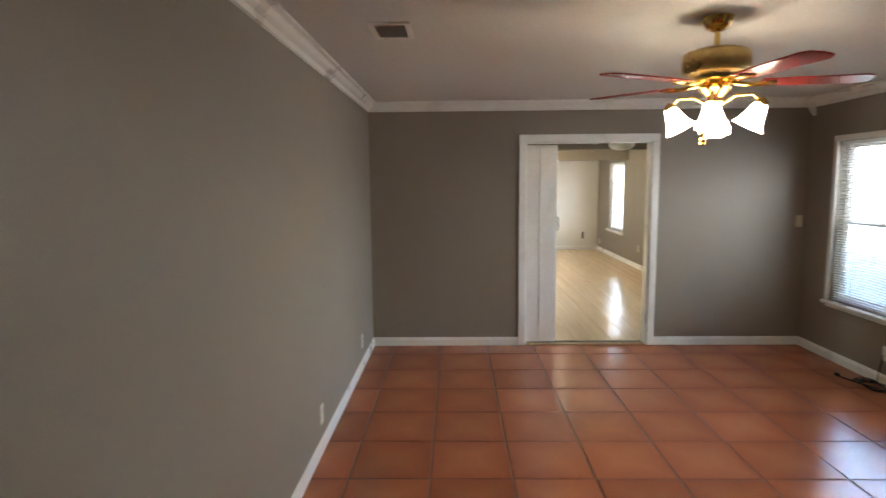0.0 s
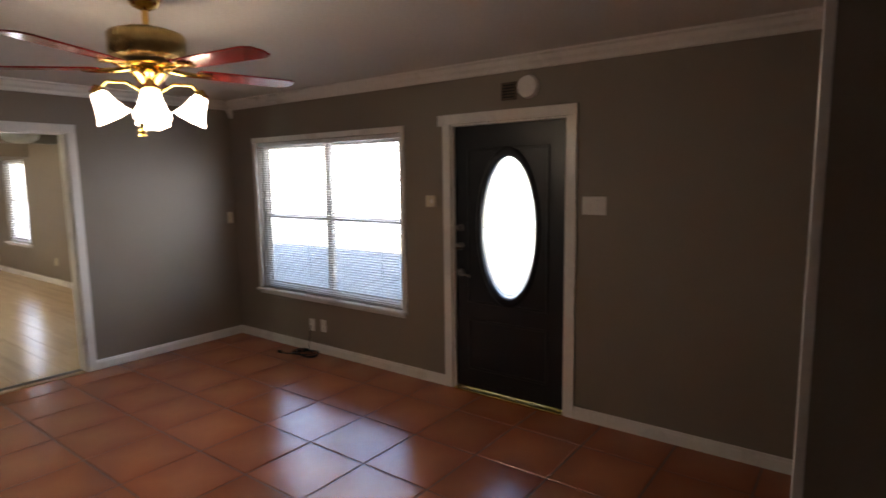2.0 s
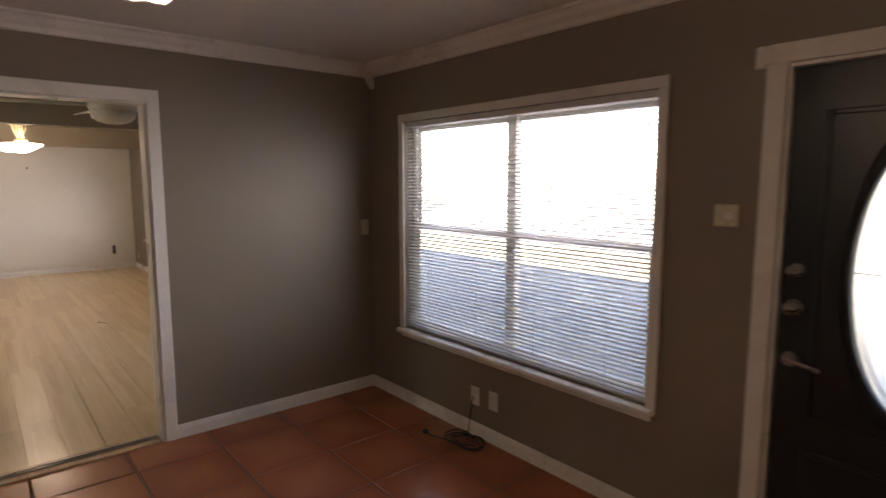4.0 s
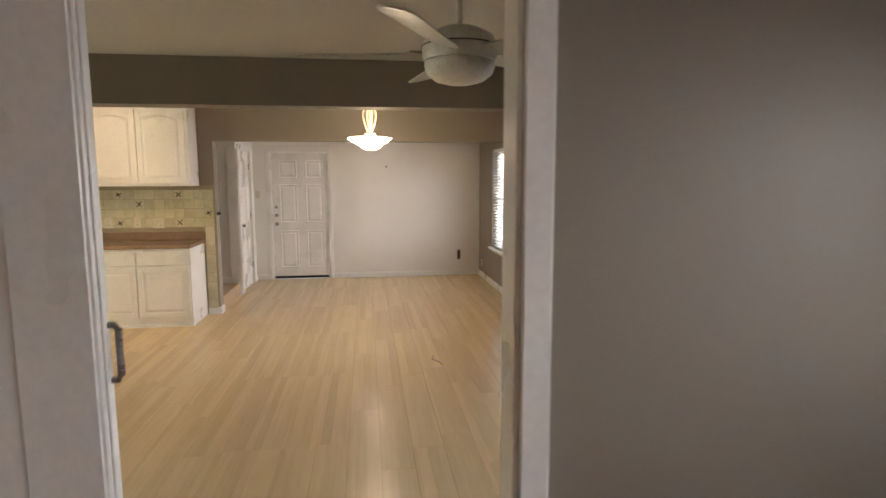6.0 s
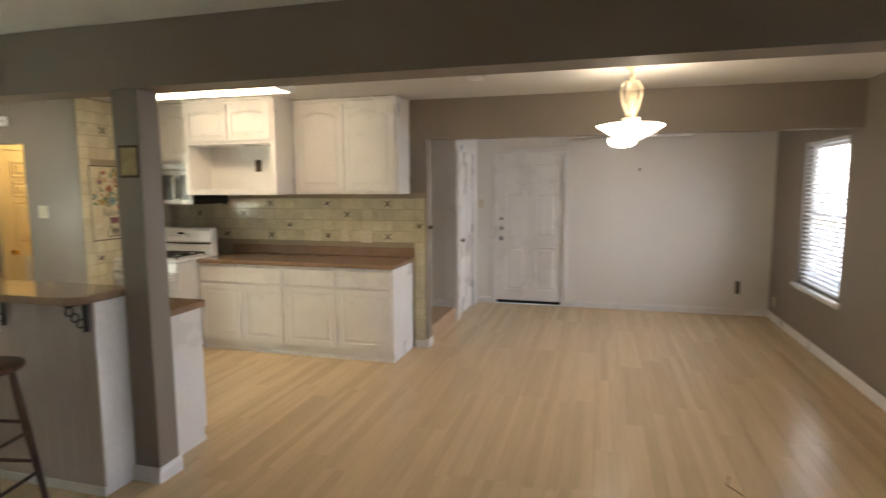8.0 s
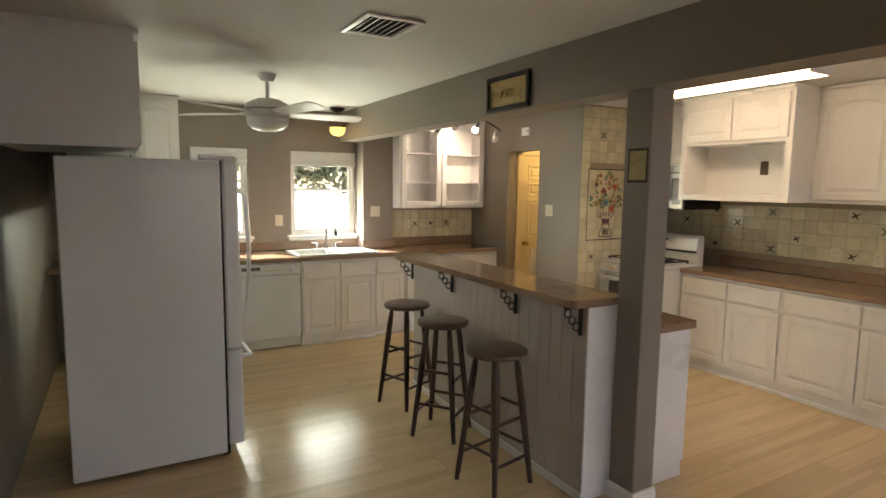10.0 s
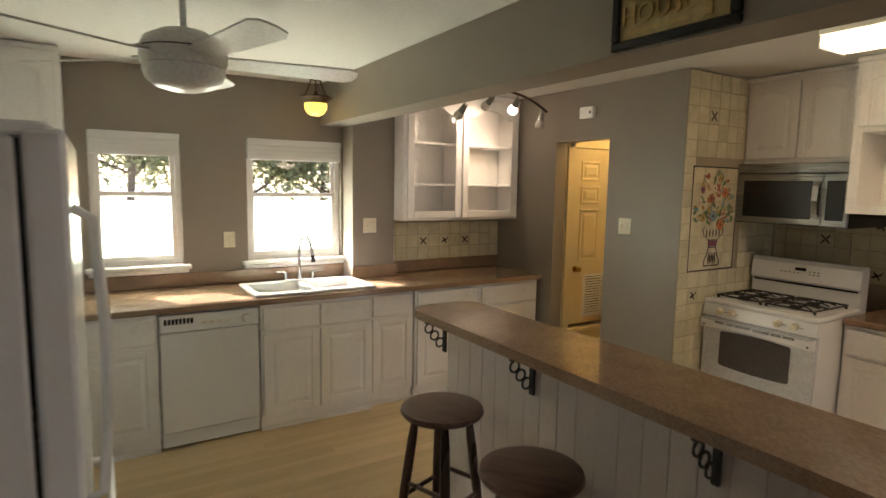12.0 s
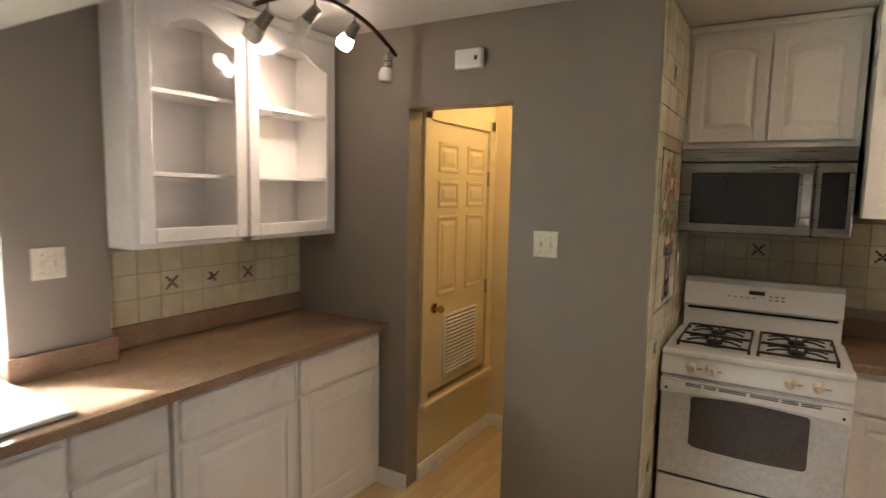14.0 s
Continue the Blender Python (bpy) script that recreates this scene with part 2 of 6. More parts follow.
def rod(p, q, r0, r1=None, seg=12, bm=None):
    own = bmesh.new()
    p, q = Vector(p), Vector(q)
    d = q - p
    m = Matrix.Translation((p + q) / 2) @ d.to_track_quat("Z", "Y").to_matrix().to_4x4()
    bmesh.ops.create_cone(own, cap_ends=True, segments=seg, radius1=r0, radius2=r0 if r1 is None else r1, depth=d.length, matrix=m)
    return join(bm, own)


def lathe(profile, centre, seg=24, bm=None, wave=0.0, waves=8):
    """Turns (radius, height) pairs round a vertical axis; wave scallops the rim."""
    own = bmesh.new() if bm is None else bm
    rings = []
    top = max(p[0] for p in profile)
    for r, z in profile:
        ring = []
        for k in range(seg):
            a = 2 * math.pi * k / seg
            rr = r * (1 + wave * (r / top) ** 2 * math.cos(waves * a))
            ring.append(own.verts.new((centre[0] + rr * math.cos(a), centre[1] + rr * math.sin(a), centre[2] + z)))
        rings.append(ring)
    for a, b in zip(rings, rings[1:]):
        for k in range(seg):
            own.faces.new((a[k], a[(k + 1) % seg], b[(k + 1) % seg], b[k]))
    for ring, r in ((rings[0], profile[0][0]), (rings[-1], profile[-1][0])):
        if r > 1e-4:
            own.faces.new(ring)
    return own


def tube(points, r, seg=8, bm=None):
    own = bmesh.new() if bm is None else bm
    pts = [Vector(p) for p in points]
    rings = []
    for i, p in enumerate(pts):
        d = (pts[min(i + 1, len(pts) - 1)] - pts[max(i - 1, 0)]).normalized()
        side = d.cross(Vector((0.13, 0.21, 0.97))).normalized()
        up = side.cross(d)
        rings.append([own.verts.new(p + r * (math.cos(2 * math.pi * k / seg) * side + math.sin(2 * math.pi * k / seg) * up)) for k in range(seg)])
    for a, b in zip(rings, rings[1:]):
        for k in range(seg):
            own.faces.new((a[k], a[(k + 1) % seg], b[(k + 1) % seg], b[k]))
    own.faces.new(rings[0])
    own.faces.new(rings[-1])
    return own


AX = {"x": (1, 2, 0), "y": (0, 2, 1), "z": (0, 1, 2)}


def prism(outline, axis, lo, hi, bm=None):
    """A flat outline, in the two other coordinates, thickened along an axis."""
    own = bmesh.new() if bm is None else bm
    i, j, k = AX[axis]
    ends = []
    for level in (lo, hi):
        row = []
        for u, v in outline:
            co = [0, 0, 0]
            co[i], co[j], co[k] = u, v, level
            row.append(own.verts.new(co))
        ends.append(row)
    own.faces.new(ends[0])
    own.faces.new(ends[1])
    n = len(outline)
    for a in range(n):
        own.faces.new((ends[0][a], ends[0][(a + 1) % n], ends[1][(a + 1) % n], ends[1][a]))
    return own


def wall(name, axis, lo, hi, a, b, z0, z1, holes=(), material=None, label=""):
    """A wall between lo and hi along axis, from a to b, with holes (a, b, z0, z1) right through it."""
    bm = bmesh.new()
    cuts = sorted({a, b, *[v for h in holes for v in h[:2]]})

    def put(u0, u1, v0, v1):
        if v1 - v0 > 1e-4:
            box(*((lo, hi, u0, u1) if axis == "x" else (u0, u1, lo, hi)), v0, v1, bm=bm)

    for u0, u1 in zip(cuts, cuts[1:]):
        level = z0
        for h in sorted((h for h in holes if h[0] <= u0 + 1e-6 and h[1] >= u1 - 1e-6), key=lambda h: h[2]):
            put(u0, u1, level, h[2])
            level = h[3]
        put(u0, u1, level, z1)
    return tagged(part(name, bm, material or PAINT), label or "taupe painted plaster wall", "wall", kind="structure")


def strip(name, axis, face, out, a, b, z0, h, t, material, label, category="trim"):
    """Skirting with a stepped, rounded top: along axis from a to b, standing on the wall's face and t thick towards out."""
    prof = [(0, 0), (t, 0), (t, h * 0.72), (t * 0.75, h * 0.80), (t * 0.62, h * 0.93), (t * 0.35, h), (0, h)]
    outline = [(face + out * (u + 0.0005), z0 + v) for u, v in prof]
    return tagged(part(name, prism(outline, axis, a, b), material), label, category, kind="structure")


def crown(axis, face, out, a, b, z):
    prof = [(0, 0), (0.085, 0), (0.085, -0.012), (0.06, -0.02), (0.045, -0.045), (0.022, -0.062), (0.015, -0.085), (0, -0.09)]
    outline = [(face + out * (u + 0.0005), z + v - 0.0005) for u, v in prof]
    return tagged(part("crown_moulding", prism(outline, axis, a, b), TRIM), "white painted crown moulding under the ceiling", "moulding", kind="structure")

# ---- structure ----
H = 2.44
WEST, EAST, SOUTH, NORTH = -4.46, 4.217, 6.40, 14.386
tagged(part("floor_tile_bed", box(-0.2, EAST + 0.1, -2.0, 6.276, -0.12, -0.004), GROUT), "dark grout bed under the terracotta tiles", "floor", kind="structure")
floor_tiles = bpy.data.objects["floor_tile_bed"]
tagged(part("floor_laminate_bed", box(-4.6, EAST + 0.1, 6.40, NORTH, -0.12, -0.004), UNDER), "pale maple laminate floor", "floor", kind="structure")
floor_boards = bpy.data.objects["floor_laminate_bed"]
tagged(part("ceiling_tile_room", box(-0.2, EAST + 0.14, -2.0, 6.33, H, H + 0.12), CEIL), "off-white textured ceiling", "ceiling", kind="structure")
tagged(part("ceiling_kitchen", box(-4.6, EAST + 0.14, 6.33, NORTH + 0.12, H + 0.001, H + 0.12), CEIL), "off-white textured ceiling", "ceiling", kind="structure")

wall("wall_tile_room_west", "x", -0.215, -0.095, -2.0, 6.276, -0.1, H)
wall("wall_tile_room_south", "y", -2.12, -2.0, -0.215, EAST + 0.14, -0.1, H)
wall("wall_stub", "y", 0.87, 0.99, 1.83, EAST, 0, H, [(2.86, 3.72, 0.0, 2.03)], label="taupe stub wall beside a wide opening")
DOORWAY = (1.455, 2.688, 0.0, 2.048)
wall("wall_doorway", "y", 6.276, 6.40, -4.6, EAST, -0.1, H, [(DOORWAY[0], DOORWAY[1], -0.1, DOORWAY[3])])
BIGWIN, W4, W2, W3 = (3.957, 5.85, 0.55, 2.0), (7.40, 8.68, 0.56, 2.055), (9.93, 10.50, 0.63, 2.05), (12.34, 13.40, 0.59, 2.035)
BLACKDOOR = (2.515, 3.45, -0.1, 2.03)
wall("wall_east", "x", EAST, EAST + 0.14, -2.0, NORTH, -0.1, H, [BIGWIN, W4, W2, W3, BLACKDOOR])
FARDOOR = (0.83, 1.735, -0.1, 2.045)
wall("wall_far", "y", NORTH, NORTH + 0.12, 0.44, EAST + 0.14, -0.1, H, [FARDOOR], PALE, "pale painted entry wall")
SIDEDOOR = (13.36, 14.14, -0.1, 2.045)
wall("wall_entry_west", "x", 0.45, 0.57, 13.22, NORTH, -0.1, H, [SIDEDOOR], PALE, "pale painted entry wall")
wall("wall_side_hall_north", "y", 13.22, 13.34, -1.6, 0.45, -0.1, H, (), PALE, "pale hall wall")
wall("wall_side_hall_end", "x", -1.72, -1.6, 12.2, 13.34, -0.1, H, (), PALE, "pale hall wall")
wall("wall_closet_back", "x", -0.3, -0.2, 13.34, NORTH + 0.12, -0.1, H, (), PALE, "pale closet wall")
wall("wall_kitchen_back", "y", 12.06, 12.20, -2.5, 0.57, -0.1, H, (), PAINT)
wall("wall_range_side", "x", -2.5, -2.394, 11.01, 12.06, -0.1, H, (), PAINT)
PASS = (-3.60, -3.03, -0.1, 2.035)
wall("wall_passage", "y", 10.89, 11.01, -4.6, -2.394, -0.1, H, [PASS])
KA, KB = (7.58, 8.14, 1.07, 1.995), (8.59, 9.34, 1.07, 1.995)
wall("wall_west", "x", -4.60, WEST, SOUTH, 9.355, -0.1, H, [KA, KB])
wall("wall_west_pier", "x", -4.60, -4.25, 9.355, 9.72, 0, H)
wall("wall_west_tiled", "x", -4.60, -4.38, 9.72, 10.89, -0.1, H)
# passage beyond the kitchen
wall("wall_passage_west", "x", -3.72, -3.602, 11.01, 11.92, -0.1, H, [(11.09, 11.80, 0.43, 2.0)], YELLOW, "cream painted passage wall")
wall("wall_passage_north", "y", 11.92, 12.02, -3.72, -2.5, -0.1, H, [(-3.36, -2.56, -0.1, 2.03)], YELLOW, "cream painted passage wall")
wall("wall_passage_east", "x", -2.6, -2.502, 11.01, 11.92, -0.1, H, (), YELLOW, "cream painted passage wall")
wall("wall_dark_room", "y", 13.3, 13.4, -4.6, -1.75, -0.1, H, (), PAINT)
wall("wall_dark_room_west", "x", -4.7, -4.6, 10.89, 13.4, -0.1, H, (), PAINT)
tagged(part("floor_side_hall", box(-1.6, 0.555, 12.2, 13.22, 0.0, 0.17, 0.004), STEPWOOD), "raised hall floor with a wooden step edge", "step", kind="structure")
tagged(part("beam_1", box(WEST, EAST, 9.16, 9.36, 2.12, H), PAINT), "taupe painted ceiling beam", "beam", kind="structure")
tagged(part("beam_2", box(0.57, EAST, 12.06, 12.2, 2.062, H), PAINT), "taupe painted ceiling beam", "beam", kind="structure")
tagged(part("pilaster", box(3.995, EAST, 9.162, 9.66, 0, 2.12), PAINT), "taupe painted pilaster under the beam", "pilaster", kind="structure")
tagged(part("column", box(-0.255, -0.093, 9.185, 9.335, 0, 2.12, 0.004), PAINT), "taupe painted post under the beam", "post", kind="structure")

BB = "white painted skirting board"
def skirt(axis, face, out, a, b, z0=0.0):
    strip("baseboard", axis, face, out, a, b, z0, 0.085, 0.014, TRIM, BB)

for a, b in ((-2.0, 2.443), (3.522, 6.276), (6.4, 9.16), (9.66, NORTH)):
    skirt("y", EAST, -1, a, b)
skirt("y", -0.095, 1, -2.0, 6.276)
for a, b in ((-0.095, 1.385), (2.758, EAST)):
    skirt("x", 6.276, -1, a, b)
for a, b in ((-0.3, 1.385), (2.758, EAST)):
    skirt("x", 6.40, 1, a, b)
skirt("x", 0.99, 1, 1.85, 2.75)
skirt("x", 0.99, 1, 3.83, EAST)
skirt("y", 3.995, -1, 9.15, 9.67)
skirt("x", 9.162, -1, 3.995, EAST)
skirt("x", NORTH, -1, 1.80, EAST)
skirt("x", NORTH, -1, 0.57, 0.765)
skirt("y", 0.57, 1, 14.2, NORTH)
skirt("x", 13.22, -1, -1.6, 0.45, 0.17)
skirt("x", 12.06, -1, 0.435, 0.585)
skirt("y", 0.57, 1, 12.045, 12.21)
skirt("x", 10.89, -1, -3.80, -3.59)
skirt("x", 10.89, -1, -3.03, -2.394)
skirt("y", -3.602, 1, 11.01, 11.92)
skirt("x", 11.92, -1, -3.602, -3.42)
skirt("x", 9.185, -1, -0.262, -0.08)
skirt("y", -0.093, 1, 9.175, 9.345)
crown("x", 6.276, -1, -0.095, EAST, H)
crown("y", EAST, -1, -2.0, 6.276, H)
crown("y", -0.095, 1, -2.0, 6.276, H)
tagged(part("crown_corner_block", prism([(EAST - 0.05, H - 0.09), (EAST, H - 0.09), (EAST, H - 0.17), (EAST - 0.025, H - 0.14)], "y", 6.22, 6.274), TRIM), "white painted corner block of the crown moulding", "moulding", kind="structure")


def casing(axis, face, out, a, b, top, w=0.085, t=0.018, label="white painted door casing"):
    """Three boards round an opening, with mitred-looking butt joints and an eased edge."""
    lo, hi = sorted((face + out * 0.0005, face + out * t))
    root = None
    for u0, u1, v0, v1 in ((a - w, a, 0, top), (b, b + w, 0, top), (a - w, b + w, top, top + w)):
        bm = box(*((lo, hi, u0, u1) if axis == "x" else (u0, u1, lo, hi)), v0, v1, 0.004)
        tagged(part("trim", bm, TRIM), label, "casing", kind="structure")


def lining(axis, lo, hi, a, b, top, t=0.014, material=None):
    for u0, u1, v0, v1 in ((a, a + t, 0, top - t), (b - t, b, 0, top - t), (a, b, top - t, top)):
        bm = box(*((lo, hi, u0, u1) if axis == "x" else (u0, u1, lo, hi)), v0, v1, 0.002)
        tagged(part("trim", bm, material or TRIM), "white painted door jamb", "jamb", kind="structure")


casing("y", 6.276, -1, DOORWAY[0], DOORWAY[1], DOORWAY[3], 0.07)
casing("y", 6.40, 1, DOORWAY[0], DOORWAY[1], DOORWAY[3], 0.07)
lining("y", 6.277, 6.399, DOORWAY[0], DOORWAY[1], DOORWAY[3])
casing("x", EAST, -1, BLACKDOOR[0], BLACKDOOR[1], BLACKDOOR[3], 0.072)
lining("x", EAST + 0.001, EAST + 0.139, BLACKDOOR[0], BLACKDOOR[1], BLACKDOOR[3])
casing("y", NORTH, -1, FARDOOR[0], FARDOOR[1], FARDOOR[3], 0.06)
lining("y", NORTH + 0.001, NORTH + 0.119, FARDOOR[0], FARDOOR[1], FARDOOR[3])
casing("x", 0.57, 1, SIDEDOOR[0], SIDEDOOR[1], SIDEDOOR[3], 0.06)
lining("x", 0.451, 0.569, SIDEDOOR[0], SIDEDOOR[1], SIDEDOOR[3])
tagged(part("trim", box(0.44, 0.59, 13.205, 13.225, 0.0, 2.04, 0.003), TRIM), "white painted corner board", "casing", kind="structure")
# white cased opening with a moulded head in the south wall
casing("y", 0.99, 1, 2.86, 3.72, 2.03, 0.10, 0.028, "white painted casing in the south wall")
bm = box(2.72, 3.86, 0.9905, 1.04, 2.135, 2.17, 0.008)
box(2.74, 3.84, 0.9905, 1.025, 2.17, 2.30, 0.006, bm)
box(2.70, 3.88, 0.9905, 1.06, 2.30, 2.35, 0.014, bm)
tagged(part("trim_head", bm, TRIM), "white moulded head above the cased door", "moulding", kind="structure")
tagged(part("door_5", box(2.872, 3.708, 0.92, 0.955, 0.01, 2.02, 0.003), TRIM), "white flush door, closed, in the south wall", "door", kind="structure")
tagged(part("trim_corner", box(1.828, 1.85, 0.985, 1.004, 0.0, 2.34, 0.003), TRIM), "white painted corner bead on the stub wall", "trim", kind="structure")
# doorway threshold with a sliding-door track
tagged(part("threshold", box(1.471, 2.672, 6.272, 6.404, -0.004, 0.012, 0.004), STEPWOOD), "worn pale wooden threshold in the doorway", "threshold", kind="structure")
bm = box(1.48, 2.66, 6.325, 6.331, 0.011, 0.022)
box(1.48, 2.66, 6.355, 6.361, 0.011, 0.022, bm=bm)
tagged(part("trim_track", bm, STEEL), "metal sliding door track on the threshold", "track", kind="structure")


# ---- windows ----
def window(name, axis, face, out, hole, panes=1, depth=0.09, sill=True, case=False, lower=0.5):
    """A double-hung window in a wall whose room face is at face; out is the way to the outdoors."""
    a, b, z0, z1 = hole
    root = thing(name, (0, 0, 0), "white double-hung window with a meeting rail", "window", kind="structure")

    def blk(d0, d1, u0, u1, v0, v1, bev=0.003, bm=None):
        lo, hi = sorted((face + out * d0, face + out * d1))
        return box(*((lo, hi, u0, u1) if axis == "x" else (u0, u1, lo, hi)), v0, v1, bev, bm)

    fr = 0.035
    bm = blk(depth, depth + 0.05, a, a + fr, z0, z1)
    for u0, u1, v0, v1 in ((b - fr, b, z0, z1), (a + fr, b - fr, z1 - fr, z1), (a + fr, b - fr, z0, z0 + fr)):
        blk(depth, depth + 0.05, u0, u1, v0, v1, bm=bm)
    part("window_frame", bm, TRIM, root)
    w = (b - a - 2 * fr) / panes
    mid = z0 + (z1 - z0) * lower
    for k in range(panes):
        u0, u1 = a + fr + k * w, a + fr + (k + 1) * w
        if k:
            part("mullion", blk(depth - 0.005, depth + 0.05, u0 - 0.035, u0 + 0.035, z0 + fr, z1 - fr), TRIM, root)
        for v0, v1, d, nm in ((z0 + fr, mid + 0.02, depth + 0.004, "lower_sash"), (mid - 0.015, z1 - fr, depth + 0.024, "upper_sash")):
            s = 0.03
            bm = blk(d, d + 0.018, u0, u0 + s, v0, v1)
            for p in ((u1 - s, u1, v0, v1), (u0 + s, u1 - s, v0, v0 + s), (u0 + s, u1 - s, v1 - s, v1)):
                blk(d, d + 0.018, *p, bm=bm)
            sash = part(nm, bm, TRIM, root)
            g = part("pane", blk(d + 0.007, d + 0.011, u0 + s, u1 - s, v0 + s, v1 - s, 0), GLASS, sash)
            g.visible_shadow = False
    if sill:
        bm = blk(-0.055, depth, a - 0.045, b + 0.045, z0 - 0.032, z0 - 0.001, 0.006)
        blk(-0.02, -0.0005, a - 0.03, b + 0.03, z0 - 0.062, z0 - 0.033, 0.005, bm)
        part("window_sill", bm, TRIM, root)
    if case:
        bm = blk(-0.018, -0.0005, a - 0.05, a, z0, z1)
        blk(-0.018, -0.0005, b, b + 0.05, z0, z1, bm=bm)
        blk(-0.022, -0.0005, a - 0.05, b + 0.05, z1, z1 + 0.05, bm=bm)
        part("casing", bm, TRIM, root)
    return root


def blind(face, out, a, b, z0, z1, pitch, width, tilt, label, tapes=2):
    """A blind inside an east window: head rail, slats, ladder cords and bottom rail."""
    root = thing("window_blind", (face, a, z0), label, "blind")
    part("head_rail", box(face - 0.012, face + 0.03, a, b, z1 - 0.035, z1, 0.003), BLIND, root)
    part("bottom_rail", box(face - 0.004, face + 0.02, a, b, z0, z0 + 0.014, 0.004), BLIND, root)
    n = int((z1 - z0 - 0.06) / pitch)
    me = None
    for k in range(n):
        z = z0 + 0.03 + k * pitch
        if me is None:
            t = radians(tilt)
            prof = [(-1, -0.00), (-0.5, 0.06), (0, 0.08), (0.5, 0.06), (1, 0.0), (0.5, 0.02), (0, 0.04), (-0.5, 0.02)]
            out_l = []
            for u, v in prof:
                u, v = u * width / 2, v * width
                out_l.append((u * math.cos(t) - v * math.sin(t), u * math.sin(t) + v * math.cos(t)))
            bm = prism([(x, y) for x, y in out_l], "y", 0, b - a)
            slat = part("slat", bm, BLIND)
            me = slat.data
            slat.parent = root
        else:
            slat = new("slat", me)
            slat.parent = root
        slat.location = (0.009, 0, z - z0)
    for k in range(tapes):
        y = a + (b - a) * (k + 0.5) / tapes if tapes > 1 else (a + b) / 2
        bm = rod((face - 0.004, y, z0), (face - 0.004, y, z1 - 0.03), 0.0012, seg=6)
        rod((face + 0.022, y, z0), (face + 0.022, y, z1 - 0.03), 0.0012, seg=6, bm=bm)
        part("cord", bm, BLIND, root)
    return root


window("window_1", "x", EAST, 1, BIGWIN, 2, 0.075, True, True)
window("window_2", "x", EAST, 1, W4, 1, 0.075, True, False)
window("window_3", "x", EAST, 1, W2, 1, 0.075, True, False)
window("window_4", "x", EAST, 1, W3, 1, 0.075, True, False)
window("window_5", "x", WEST, -1, KA, 1, 0.05, True, False, 0.535)
window("window_6", "x", WEST, -1, KB, 1, 0.05, True, False, 0.535)
mid = (BIGWIN[0] + BIGWIN[1]) / 2
blind(EAST + 0.02, 1, BIGWIN[0] + 0.01, BIGWIN[1] - 0.01, BIGWIN[2] + 0.005, BIGWIN[3] - 0.002, 0.0226, 0.0255, 17, "white mini blind lowered over the wide window", 4)
blind(EAST - 0.034, 1, W4[0] - 0.02, W4[1] + 0.025, W4[2] + 0.005, W4[3] + 0.03, 0.028, 0.034, 32, "white slatted blind lowered over the living room window", 2)
for w, lab in ((W2, "white wide-slat blind lowered over the dining window"), (W3, "white wide-slat blind lowered over the entry window")):
    blind(EAST + 0.03, 1, w[0] + 0.01, w[1] - 0.01, w[2] + 0.005, w[3] - 0.002, 0.043, 0.05, 14, lab, 2)
for w in (KA, KB):
    root = thing("roman_shade", (WEST, w[0], w[3]), "folded white fabric shade above the kitchen window", "shade")
    bm = box(WEST - 0.035, WEST + 0.012, w[0] + 0.004, w[1] - 0.004, w[3] - 0.05, w[3] - 0.002, 0.004)
    part("head_rail", bm, BLIND, root)
    for k in range(3):
        z = w[3] - 0.075 - 0.035 * k
        part("fold", box(WEST - 0.03 + 0.003 * k, WEST + 0.008 + 0.004 * k, w[0] + 0.006, w[1] - 0.006, z - 0.016, z + 0.026, 0.008, seg=2), BLIND, root)

# ---- outdoors ----
GRASS = surface("dry_lawn", (0.30, 0.29, 0.17), (0.42, 0.39, 0.27), 0.9, big=0.25, fine=6, relief=0.3, spread=0.2)
DRIVE = surface("pale_concrete", (0.52, 0.51, 0.48), (0.60, 0.59, 0.56), 0.85, big=0.5, fine=12, relief=0.2)
BARK = surface("bark", (0.06, 0.048, 0.038), (0.10, 0.08, 0.062), 0.9, fine=14, relief=0.6)
LEAF = surface("tree_leaves", (0.05, 0.07, 0.036), (0.085, 0.10, 0.056), 0.6, big=1.5, fine=9, relief=0)
ROOF = surface("grey_shingle", (0.12, 0.115, 0.11), (0.17, 0.16, 0.155), 0.9, big=1, fine=18, relief=0.4)
_t = LEAF.node_tree
_tr, _mx = _t.nodes.new("ShaderNodeBsdfTranslucent"), _t.nodes.new("ShaderNodeMixShader")
_tr.inputs[0].default_value, _mx.inputs[0].default_value = (0.24, 0.29, 0.17, 1), 0.35
_t.links.new(_t.nodes["Principled BSDF"].outputs[0], _mx.inputs[1])
_t.links.new(_tr.outputs[0], _mx.inputs[2])
_t.links.new(_mx.outputs[0], _t.nodes["Material Output"].inputs[0])
SIDING = surface("cream_siding", (0.5, 0.48, 0.44), (0.56, 0.54, 0.5), 0.7, big=0.6, fine=10, relief=0.1)
bm = bmesh.new()
bmesh.ops.create_grid(bm, x_segments=40, y_segments=40, size=400)
for v in bm.verts:
    v.co.z = -0.16
    v.co.y += 6
tagged(part("ground", bm, GRASS), "sunlit dry lawn round the house", "ground", kind="structure")
tagged(part("road", box(14, 20, -60, 80, -0.15, -0.125, 0.005), DRIVE), "pale sunlit street", "road", kind="structure")
# added ground strip; the house's shade is put into its dark colour
SHADE_GROUND = surface("ground_with_house_shade", (0.13, 0.13, 0.13), (0.18, 0.18, 0.178), 0.9, big=0.6, fine=20, relief=0.3)
tagged(part("driveway", box(4.5, 10.5, -20, 40, -0.15, -0.125, 0.005), SHADE_GROUND), "added ground strip, its dark colour standing in for the house's shade", "driveway", kind="structure")
